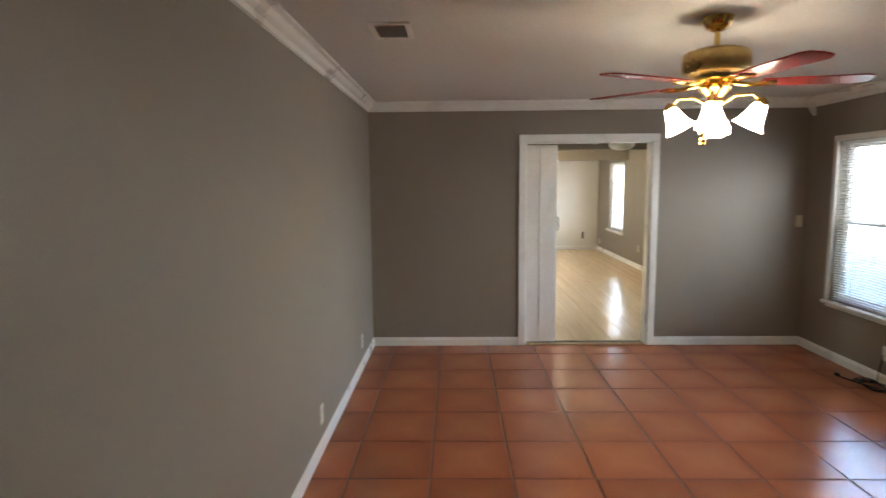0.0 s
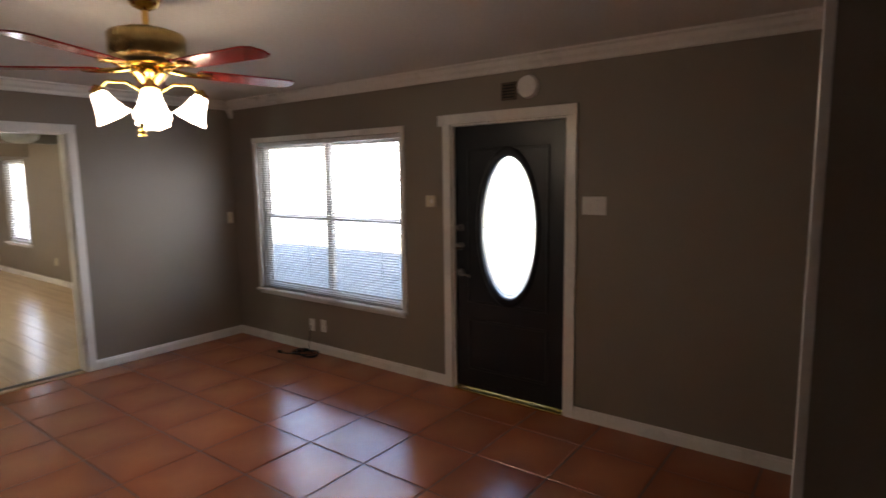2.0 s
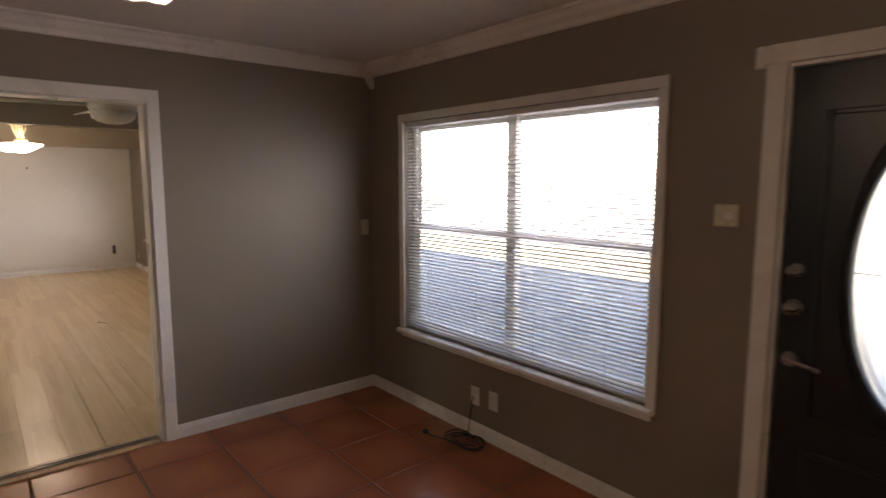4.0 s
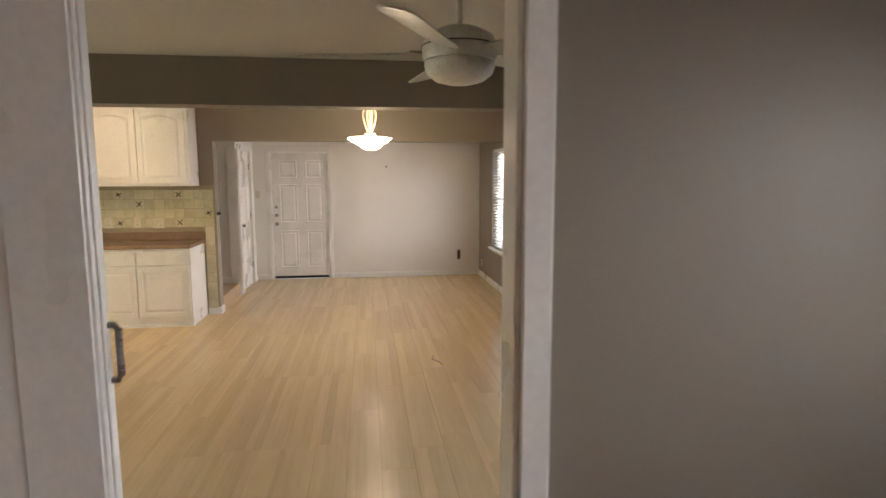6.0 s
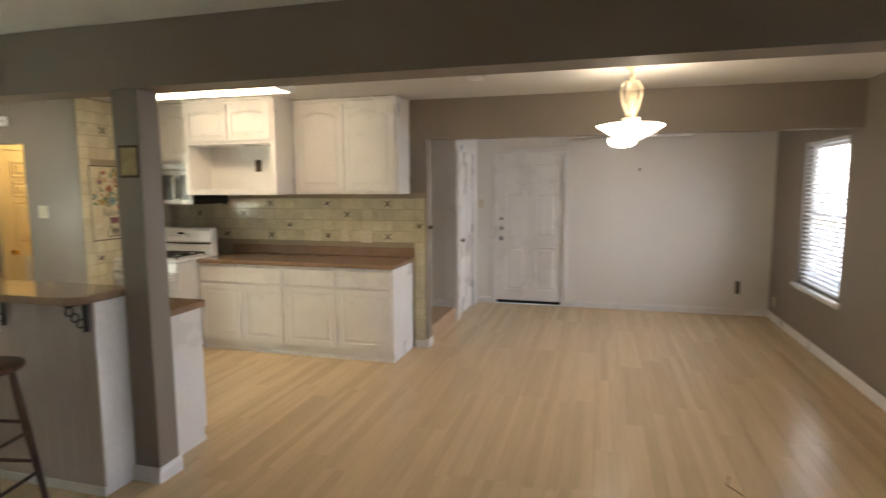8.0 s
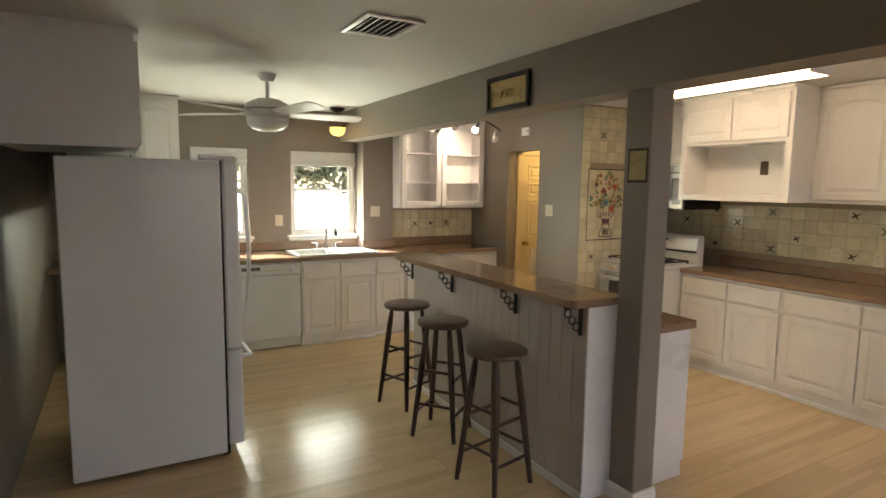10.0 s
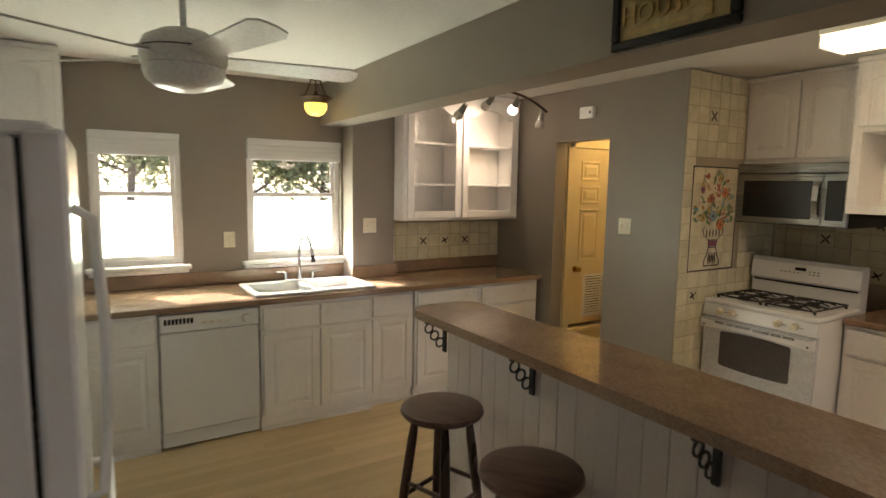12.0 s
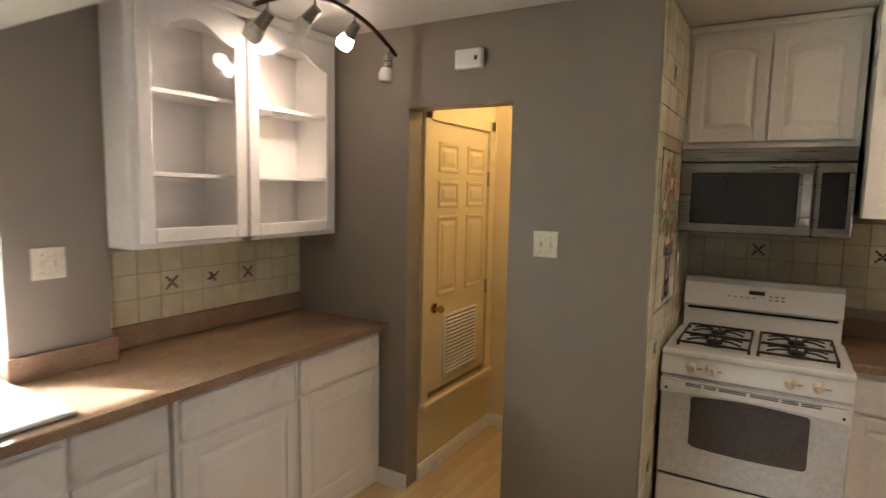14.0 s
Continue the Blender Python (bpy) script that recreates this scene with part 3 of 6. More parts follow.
YARD = surface("weathered_yard_concrete", (0.30, 0.295, 0.275), (0.38, 0.37, 0.345), 0.85, big=0.5, fine=12, relief=0.2)
tagged(part("pavement", box(-16, -6.5, -6, 22, -0.15, -0.12, 0.005), YARD), "pale sunlit concrete yard", "pavement", kind="structure")
# unseen overhang, added and sized to limit the sun on the worktop
tagged(part("sun_cut_overhang", box(-6.38, -4.61, -2, 15, 2.28, 2.42, 0.01), SIDING), "unseen roof overhang added to cut the sun on the kitchen side", "roof", kind="structure")
bm = box(-4.75, 5.3, -2.6, 15.0, H + 0.125, H + 0.3)
prism([(-5.2, H + 0.3), (5.3, H + 0.3), (0.05, 4.3)], "y", -2.6, 15.0, bm)
tagged(part("house_roof", bm, ROOF), "grey shingled house roof", "roof", kind="structure")


def tree(x, y, h, spread, seed, leaves=6500, size=0.11):
    r = random.Random(seed)
    root = thing("tree", (x, y, -0.16), "broad-leaved garden tree with an open leafy crown", "tree", "garden trees")
    trunk = tube([(x, y, -0.2), (x + 0.05, y, h * 0.2), (x - 0.06, y + 0.1, h * 0.45), (x, y, h * 0.8)], 0.11, 8)
    limbs = []
    for k in range(9):
        a, z = r.uniform(0, 6.3), h * r.uniform(0.22, 0.7)
        e = (x + math.cos(a) * spread * 0.7, y + math.sin(a) * spread * 0.7, z + h * r.uniform(0.1, 0.3))
        tube([(x, y, z), ((x + e[0]) / 2, (y + e[1]) / 2, z + 0.35 * (e[2] - z)), e], 0.05, 6, trunk)
        limbs.append(e)
    part("trunk", trunk, BARK, root)
    verts, faces = [], []
    for k in range(leaves):
        c = r.choice(limbs)
        g = [r.gauss(0, spread * 0.26) for _ in range(3)]
        p = Vector((c[0] + g[0], c[1] + g[1], c[2] + g[2] * 0.7))
        d = Vector((r.gauss(0, 1), r.gauss(0, 1), r.gauss(0, 0.6))).normalized() * r.uniform(size * 0.45, size)
        s = d.cross(Vector((r.gauss(0, 1), r.gauss(0, 1), r.gauss(0, 1)))).normalized() * d.length * 0.45
        i = len(verts)
        verts += [p - d, p + s, p + d, p - s]
        faces.append((i, i + 1, i + 2, i + 3))
    me = bpy.data.meshes.new("crown")
    me.from_pydata([tuple(v - root.location) for v in verts], [], faces)
    me.materials.append(LEAF)
    ob = new("crown", me)
    ob.parent = root
    return root


for x, y, h, s, sd in ((-18, 5, 4.6, 2.4, 1), (-19, 8.5, 5.0, 2.6, 2), (-18.5, 11.5, 4.6, 2.5, 3), (-19.5, 14.5, 5, 2.6, 4), (-19, 2, 5, 2.5, 5), (-18.5, 17.5, 4.8, 2.6, 6), (-20, 21, 5, 2.6, 12), (-20, -1.5, 5, 2.6, 13), (11.5, -1.5, 8, 2.6, 7), (13.6, 9.0, 7, 2.2, 14), (24, 4.5, 8, 3, 8), (26, 12, 9, 3, 9), (23, 20, 8, 3, 10), (12.5, 26, 8, 3, 11)):
    tree(x, y, h, s, sd, *((10000, 0.15) if x < 0 else (12000, 0.13) if x < 14 else ()))


# ---- doors ----
def six_panel(root, axis_u, w, h, t, name="slab", material=None, bottom=0.0, louver=False):
    """A six-panel door leaf, hung in the local plane y = 0 with its face towards -y."""
    bm = box(0, w, 0, t, bottom, h, 0.003)
    slab = part(name, bm, material or TRIM, root)
    st, rail = w * 0.13, 0.1
    hh = h - bottom
    rows = [(0.80, 0.94), (0.45, 0.755), (0.09, 0.39)]
    if louver:
        rows = [(0.82, 0.93), (0.69, 0.79), (0.36, 0.66)]
    for r0, r1 in rows:
        for k in range(2):
            u0 = st + k * (w / 2 - st * 0.2)
            u1 = u0 + w / 2 - st * 1.35
            z0, z1 = bottom + r0 * hh, bottom + r1 * hh
            bm = bmesh.new()
            rings = []
            for i, y in ((0.0, 0.0), (0.004, -0.007), (0.016, -0.007), (0.026, 0.0045 - 0.005), (0.034, -0.0005), (0.055, -0.008)):
                rings.append([bm.verts.new((u, y, z)) for u, z in ((u0 + i, z0 + i), (u1 - i, z0 + i), (u1 - i, z1 - i), (u0 + i, z1 - i))])
            for lower, upper_ in zip(rings, rings[1:]):
                for q in range(4):
                    bm.faces.new((lower[q], lower[(q + 1) % 4], upper_[(q + 1) % 4], upper_[q]))
            bm.faces.new(rings[-1])
            part("panel", bm, material or TRIM, slab)
    return slab


def knob(root, u, z, y=0.0, r=0.027, material=None, name="door_knob"):
    bm = rod((u, y, z), (u, y - 0.012, z), r * 1.15, seg=20)
    rod((u, y - 0.012, z), (u, y - 0.04, z), 0.011, seg=12, bm=bm)
    own = bmesh.new()
    bmesh.ops.create_uvsphere(own, u_segments=16, v_segments=10, radius=r, matrix=Matrix.Translation((u, y - 0.055, z)) @ Matrix.Diagonal((1, 0.75, 1, 1)))
    join(bm, own)
    return part(name, bm, material or STEEL, root, smooth=True)


def hinge(root, u, z, y=0.0):
    part("hinge", rod((u, y - 0.006, z - 0.045), (u, y - 0.006, z + 0.045), 0.008, seg=10), STEEL, root)


door = thing("door_1", (0, 0, 0), "white six-panel entry door, closed, with three locks", "door", kind="structure")
six_panel(door, "x", 0.872, 2.028, 0.04, material=DOORPAINT)
knob(door, 0.065, 0.90)
knob(door, 0.065, 1.04, r=0.024, name="deadbolt")
knob(door, 0.065, 1.17, r=0.02, name="deadbolt")
part("peephole", rod((0.435, 0, 1.5), (0.435, -0.006, 1.5), 0.009), BRASS, door)
part("door_sweep", box(0.005, 0.865, -0.012, 0.002, 0.012, 0.05, 0.003), BLACK, door)
for z in (0.3, 1.05, 1.8):
    hinge(door, 0.878, z)
door.matrix_basis = pose(FARDOOR[0] + 0.018, NORTH + 0.015, 0, 0, 0, 0)

door = thing("door_2", (0, 0, 0), "white six-panel closet door standing closed beside the step", "door", kind="structure")
six_panel(door, "x", 0.75, 2.02, 0.035, material=DOORPAINT)
knob(door, 0.06, 0.95)
for z in (0.3, 1.05, 1.8):
    hinge(door, 0.756, z)
door.matrix_basis = pose(0.555, SIDEDOOR[0] + 0.015, 0.004, 0, 0, 90)

door = thing("door_3", (0, 0, 0), "cream panelled air-handler closet door with a louvred vent", "door", kind="structure")
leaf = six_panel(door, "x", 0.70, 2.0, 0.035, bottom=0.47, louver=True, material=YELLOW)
knob(door, 0.055, 0.96, material=BRASS, r=0.024)
for z in (1.0, 1.7):
    hinge(door, 0.704, z)
vent = part("vent_frame", box(0.16, 0.58, -0.012, 0.001, 0.52, 0.90, 0.004), TRIM, door, "white metal return-air grille")
for k in range(15):
    z = 0.545 + k * 0.0228
    for a, b in ((0.185, 0.365), (0.375, 0.555)):
        part("louvre", prism([(-0.020, z), (-0.0125, z + 0.012), (-0.0125, z + 0.015), (-0.021, z + 0.004)], "x", a, b), TRIM, vent)
        part("slot", box(a, b, -0.0135, -0.0122, z + 0.016, z + 0.0205), BLACK, vent)
door.matrix_basis = pose(-3.598, 11.095, 0.0, 0, 0, 90)
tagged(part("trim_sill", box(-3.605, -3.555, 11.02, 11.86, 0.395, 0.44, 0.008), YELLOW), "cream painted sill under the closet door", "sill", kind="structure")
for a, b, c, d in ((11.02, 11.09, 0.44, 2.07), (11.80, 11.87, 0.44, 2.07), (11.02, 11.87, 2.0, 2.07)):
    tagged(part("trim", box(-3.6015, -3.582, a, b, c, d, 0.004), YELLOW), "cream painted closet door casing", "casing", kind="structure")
casing("y", 11.92, -1, -3.36, -2.56, 2.03, 0.06)

# black front door with an oval light
door = thing("door_4", (0, 0, 0), "blue-black panelled front door with an oval glass light", "door", kind="structure")
W, HH = 0.905, 2.0
cx, cz, ra, rb = 0.453, 1.26, 0.225, 0.512
n = 48
bm = bmesh.new()
ring = [(cx + ra * math.cos(2 * math.pi * k / n), cz + rb * math.sin(2 * math.pi * k / n)) for k in range(n)]


def to_edge(u, v):
    du, dv = u - cx, v - cz
    s = min(((W - cx) if du > 0 else cx) / max(abs(du), 1e-6), ((HH - cz) if dv > 0 else cz - 0.01) / max(abs(dv), 1e-6))
    return cx + du * s, cz + dv * s


rim = [to_edge(*p) for p in ring]
for corner in ((0, 0.01), (W, 0.01), (W, HH), (0, HH)):
    rim[min(range(n), key=lambda k: abs(math.atan2(ring[k][1] - cz, ring[k][0] - cx) - math.atan2(corner[1] - cz, corner[0] - cx)))] = corner
for y in (0.0, 0.045):
    vi = [bm.verts.new((u, y, v)) for u, v in ring]
    vo = [bm.verts.new((u, y, v)) for u, v in rim]
    for k in range(n):
        bm.faces.new((vi[k], vi[(k + 1) % n], vo[(k + 1) % n], vo[k]))
for y0, y1, pts in ((0.0, 0.045, ring), (0.0, 0.045, rim)):
    a = [bm.verts.new((u, y0, v)) for u, v in pts]
    b = [bm.verts.new((u, y1, v)) for u, v in pts]
    for k in range(n):
        bm.faces.new((a[k], a[(k + 1) % n], b[(k + 1) % n], b[k]))
bmesh.ops.remove_doubles(bm, verts=bm.verts, dist=1e-5)
slab = part("slab", bm, DARKDOOR, door)
bm = bmesh.new()
for k, (s, y) in enumerate(((1.0, -0.001), (1.02, -0.016), (1.09, -0.02), (1.13, -0.008), (1.14, 0.002))):
    row = [bm.verts.new((cx + (u - cx) * (1 + (s - 1) * 1.3), y, cz + (v - cz) * s)) for u, v in ring]
    if k:
        for q in range(n):
            bm.faces.new((old[q], old[(q + 1) % n], row[(q + 1) % n], row[q]))
    old = row
part("oval_moulding", bm, DARKDOOR, slab, smooth=True)
g = part("pane", prism(ring, "y", 0.018, 0.024), FROST, slab, "bright etched oval glass")
g.visible_shadow = False
bm = tube([(cx + 0.93 * ra * math.cos(2 * math.pi * k / 40), 0.016, cz + 0.96 * rb * math.sin(2 * math.pi * k / 40)) for k in range(41)], 0.003, 6)
tube([(cx - ra, 0.016, cz), (cx + ra, 0.016, cz)], 0.003, 6, bm)
for s in (-1, 1):
    tube([(cx - 0.05 * s, 0.016, cz + 0.42), (cx + 0.05 * s, 0.016, cz), (cx - 0.05 * s, 0.016, cz - 0.42)], 0.002, 6, bm)
part("caming", bm, STEEL, slab)
for z0, z1 in ((0.68, 1.84), (0.16, 0.56)):
    bm = bmesh.new()
    for a, b, c, d in ((0.11, 0.13, z0, z1), (0.76, 0.78, z0, z1), (0.13, 0.76, z0, z0 + 0.02), (0.13, 0.76, z1 - 0.02, z1)):
        box(a, b, -0.008, 0.002, c, d, 0.004, bm)
    part("panel_moulding", bm, DARKDOOR, slab)
knob(door, 0.05, 1.11, r=0.026, name="deadbolt")
knob(door, 0.05, 1.252, r=0.022, name="deadbolt")
bm = rod((0.05, 0, 0.907), (0.05, -0.02, 0.907), 0.028, seg=18)
tube([(0.05, -0.02, 0.907), (0.05, -0.05, 0.912), (0.09, -0.055, 0.907), (0.16, -0.05, 0.892)], 0.009, 8, bm)
part("lever_handle", bm, STEEL, door, smooth=True)
door.matrix_basis = pose(EAST + 0.03, BLACKDOOR[1] - 0.016, 0.012, 0, 0, -90)
tagged(part("threshold_front", box(EAST - 0.03, EAST + 0.14, BLACKDOOR[0] + 0.015, BLACKDOOR[1] - 0.015, -0.002, 0.014, 0.004), BRASS), "bright brass threshold under the front door", "threshold", kind="structure")

for lo, hi, a, b in ((NORTH + 0.057, NORTH + 0.072, FARDOOR[0] + 0.0145, FARDOOR[1] - 0.0145),):
    for p in ((a, a + 0.02, 0, 2.03), (b - 0.02, b, 0, 2.03), (a + 0.02, b - 0.02, 2.005, 2.03)):
        tagged(part("trim_stop", box(p[0], p[1], lo, hi, p[2], p[3]), TRIM), "white door stop", "jamb", kind="structure")
for p in ((BLACKDOOR[0] + 0.0145, BLACKDOOR[0] + 0.035, 0.014, 2.015), (BLACKDOOR[1] - 0.035, BLACKDOOR[1] - 0.0145, 0.014, 2.015), (BLACKDOOR[0] + 0.035, BLACKDOOR[1] - 0.035, 1.995, 2.015)):
    tagged(part("trim_stop", box(EAST + 0.077, EAST + 0.092, *p), TRIM), "white door stop", "jamb", kind="structure")
# sliding door, drawn back against the jamb
door = thing("sliding_door", (1.48, 6.33, 0.02), "white glossy sliding door, pushed open, with a pull handle", "door", kind="structure")
slab = part("slab", box(1.471, 1.768, 6.322, 6.366, 0.022, 2.018, 0.004), TRIM, door)
part("stile", box(1.60, 1.758, 6.316, 6.3225, 0.03, 2.01, 0.003), TRIM, slab)
part("edge_strip", box(1.768, 1.775, 6.330, 6.358, 0.03, 2.01, 0.002), TRIM, slab)
bm = tube([(1.775, 6.35, 1.175), (1.788, 6.35, 1.175), (1.795, 6.35, 1.185), (1.795, 6.35, 1.29), (1.788, 6.35, 1.30), (1.775, 6.35, 1.30)], 0.008, 8)
part("pull_handle", bm, STEEL, slab, "brushed metal pull handle", smooth=True)


# ---- cabinets ----
def field(bm, u0, u1, z0, z1, y, arch):
    """A raised field with sloping edges, its head arched or straight."""
    m, d = 10, 0.022
    if arch:
        def outline(i, yy):
            pts = [(u0 + i, z0 + i), (u1 - i, z0 + i)]
            for k in range(m + 1):
                s = k / m
                u = (u1 - i) + (u0 - u1 + 2 * i) * s
                pts.append((u, z1 - i - arch + arch * math.sin(math.pi * s) ** 0.8))
            return [bm.verts.new((u, yy, v)) for u, v in pts]
    else:
        def outline(i, yy):
            return [bm.verts.new((u, yy, v)) for u, v in ((u0 + i, z0 + i), (u1 - i, z0 + i), (u1 - i, z1 - i), (u0 + i, z1 - i))]
    a, b = outline(0, y), outline(d, y - 0.007)
    for k in range(len(a)):
        bm.faces.new((a[k], a[(k + 1) % len(a)], b[(k + 1) % len(b)], b[k]))
    bm.faces.new(b)


def cab_door(root, u0, u1, z0, z1, y, arch=0.0, name="door", material=None):
    """A framed cabinet door, its face at y - 0.02, towards -y: slab, stiles, rails and raised panel."""
    material = material or CAB
    s = 0.052
    slab = part(name, box(u0, u1, y - 0.012, y - 0.0005, z0, z1), material, root)
    for a, b in ((u0, u0 + s), (u1 - s, u1)):
        part("stile", box(a, b, y - 0.020, y - 0.0121, z0, z1, 0.002), material, slab)
    part("rail", box(u0 + s, u1 - s, y - 0.0198, y - 0.0121, z0, z0 + s, 0.002), material, slab)
    if arch:
        pts = [(u1 - s, z1), (u0 + s, z1)]
        for k in range(13):
            t = k / 12
            pts.append((u0 + s + (u1 - u0 - 2 * s) * t, z1 - s - arch + arch * math.sin(math.pi * t) ** 0.8))
        bm = prism(pts, "y", y - 0.0198, y - 0.0121)
    else:
        bm = box(u0 + s, u1 - s, y - 0.0198, y - 0.0121, z1 - s, z1, 0.002)
    part("rail", bm, material, slab)
    bm = bmesh.new()
    field(bm, u0 + s + 0.012, u1 - s - 0.012, z0 + s + 0.012, z1 - s - 0.012, y - 0.0121, arch)
    part("panel", bm, material, slab)
    return slab


def drawer_front(root, u0, u1, z0, z1, y):
    return part("drawer", box(u0, u1, y - 0.019, y - 0.0005, z0, z1, 0.005), CAB, root)


def base_unit(w, depth, doors, label, at, turn, drawers=True, group="kitchen base cabinets", ends=0.0):
    """A base unit with its back on local y = depth, doors towards -y."""
    root = thing("base_cabinet", (0, 0, 0), label, "cabinet", group)
    bm = box(0, w, 0, depth, 0.09, 0.868)
    box(0.0, w, 0.022, depth, 0.0, 0.09, bm=bm)
    part("body", bm, CAB, root)
    g, e = 0.012, 0.016
    dw = (w - 2 * e - (doors - 1) * g) / doors
    for k in range(doors):
        u = e + k * (dw + g)
        if drawers:
            drawer_front(root, u, u + dw, 0.69, 0.845, 0)
        cab_door(root, u, u + dw, 0.115, 0.672 if drawers else 0.845, 0)
    part("toe_kick", box(0.0, w, 0.008, 0.0215, 0.0, 0.03, 0.003), CAB, root)
    root.matrix_basis = pose(*at, 0, 0, turn)
    return root


WL = "white base cabinet with raised-panel doors and drawers"
YB = 11.485
for a, b, n in ((-0.69, 0.42, 2), (-1.63, -0.692, 2)):
    base_unit(b - a, 0.565, n, WL + " under the brown worktop", (a, YB, 0), 0)
tagged(part("worktop_east", box(-1.632, 0.443, 11.45, 12.055, 0.872, 0.91, 0.006), TOP), "brown speckled worktop with a low upstand", "worktop")
part("upstand", box(-1.632, 0.443, 12.035, 12.0535, 0.911, 1.005, 0.003), TOP, bpy.data.objects["worktop_east"])
bpy.data.objects["worktop_east"].name = "worktop"

# west run: faces towards +x, so local x runs along +y from the far end
FX = -3.752
def west_unit(y0, y1, n, label, face=FX, drawers=True):
    return base_unit(y1 - y0, face - WEST - 0.005 if y1 < 9.32 else (face + 4.245 if y1 < 9.7 else face + 4.375), n, label, (face, y0, 0), 90, drawers)


west_unit(6.95, 7.30, 1, WL)
west_unit(7.31, 7.895, 1, WL)
west_unit(8.50, 9.30, 2, "white sink base cabinet with two raised-panel doors")
west_unit(9.305, 9.665, 1, WL, -3.80)
west_unit(9.668, 10.26, 1, WL, -3.775)
west_unit(10.263, 10.88, 1, WL, -3.775)

# dishwasher
dwr = thing("dishwasher", (-3.75, 7.9, 0), "white built-in dishwasher under the worktop", "dishwasher")
part("body", box(-4.40, -3.78, 7.902, 8.492, 0.02, 0.865), WHITE, dwr)
part("door", box(-3.779, -3.742, 7.905, 8.488, 0.115, 0.745, 0.006), WHITE, dwr)
pn = part("control_panel", box(-3.779, -3.732, 7.905, 8.488, 0.750, 0.858, 0.006), WHITE, dwr)
part("toe_panel", box(-3.79, -3.77, 7.905, 8.488, 0.015, 0.108, 0.004), WHITE, dwr)
for k in range(8):
    part("vent_slot", box(-3.733, -3.7305, 7.93 + k * 0.021, 7.945 + k * 0.021, 0.80, 0.835), BLACK, pn)
part("dial", rod((-3.733, 8.41, 0.80), (-3.715, 8.41, 0.80), 0.028, 0.024, 24), WHITE, pn)
for k in range(4):
    part("button", box(-3.733, -3.728, 8.14 + 0.045 * k, 8.17 + 0.045 * k, 0.79, 0.806, 0.002), IVORY, pn)

# L-shaped west worktop with a cut-out for the sink
SX0, SX1, SY0, SY1 = -4.28, -3.80, 8.50, 9.33
wt = thing("worktop", (-4.0, 8.5, 0.872), "brown speckled worktop with a low upstand along the windows", "worktop")
bm = box(-4.455, -3.72, 6.41, SY0, 0.872, 0.91, 0.005)
box(-4.455, SX0, SY0, SY1, 0.872, 0.91, bm=bm)
box(SX1, -3.72, SY0, SY1, 0.872, 0.91, 0.004, bm)
box(-4.245, -3.72, SY1, 9.725, 0.872, 0.91, bm=bm)
box(-4.376, -3.72, 9.725, 10.885, 0.872, 0.91, bm=bm)
part("top", bm, TOP, wt)
bm = box(-4.4555, -4.436, 6.41, 9.35, 0.911, 1.005, 0.003)
box(-4.2465, -4.228, 9.345, 9.735, 0.911, 1.005, 0.003, bm)
box(-4.3755, -4.357, 9.725, 10.885, 0.911, 1.01, 0.003, bm)
part("upstand", bm, TOP, wt)

# sink
sk = thing("sink", (-4.0, 8.9, 0.911), "white enamel drop-in double sink", "sink")
bm = bmesh.new()
for a, b, c, d in ((SX0 - 0.02, SX0 + 0.06, SY0 - 0.02, SY1 + 0.02), (SX1 - 0.035, SX1 + 0.02, SY0 - 0.02, SY1 + 0.02), (SX0 + 0.06, SX1 - 0.035, SY0 - 0.02, SY0 + 0.03), (SX0 + 0.06, SX1 - 0.035, SY1 - 0.03, SY1 + 0.02), (SX0 + 0.06, SX1 - 0.035, 8.895, 8.935)):
    box(a, b, c, d, 0.9105, 0.926, 0.006, bm, 2)
part("rim", bm, WHITE, sk)
for c, d in ((SY0 + 0.03, 8.895), (8.935, SY1 - 0.03)):
    a, b = SX0 + 0.06, SX1 - 0.035
    bm = bmesh.new()
    for p in ((a, b, c, d, 0.745, 0.755), (a, a + 0.006, c, d, 0.755, 0.915), (b - 0.006, b, c, d, 0.755, 0.915), (a, b, c, c + 0.006, 0.755, 0.915), (a, b, d - 0.006, d, 0.755, 0.915)):
        box(*p, bm=bm)
    bowl = part("bowl", bm, WHITE, sk)
    part("drain", rod(((a + b) / 2, (c + d) / 2, 0.755), ((a + b) / 2, (c + d) / 2, 0.760), 0.04, seg=20), CHROME, bowl)
fa = thing("faucet", (-4.25, 8.92, 0.926), "chrome gooseneck kitchen faucet with two lever handles", "faucet")
part("deck_plate", box(-4.285, -4.225, 8.79, 9.05, 0.9265, 0.938, 0.005, seg=2), CHROME, fa)
pts = [(-4.255, 8.92, 0.938), (-4.255, 8.92, 1.16)]
for k in range(11):
    a = math.pi * k / 10
    pts.append((-4.165 - 0.09 * math.cos(a), 8.92 + 0.004 * k, 1.16 + 0.11 * math.sin(a)))
pts.append((-4.072, 8.965, 1.13))
part("spout", tube(pts, 0.011, 10), CHROME, fa, smooth=True)
part("nozzle", rod((-4.072, 8.965, 1.135), (-4.068, 8.968, 1.085), 0.014, 0.017, 14), BLACK, fa, "dark spray nozzle")
part("spout_base", rod((-4.255, 8.92, 0.937), (-4.255, 8.92, 0.985), 0.022, 0.016, 18), CHROME, fa, smooth=True)
for y, s in ((8.815, -1), (9.025, 1)):
    h = part("valve", rod((-4.255, y, 0.937), (-4.255, y, 0.985), 0.02, 0.015, 16), CHROME, fa, smooth=True)
    part("lever", tube([(-4.255, y, 0.985), (-4.25, y + s * 0.03, 0.995), (-4.24, y + s * 0.075, 1.0)], 0.007, 8), CHROME, h, smooth=True)


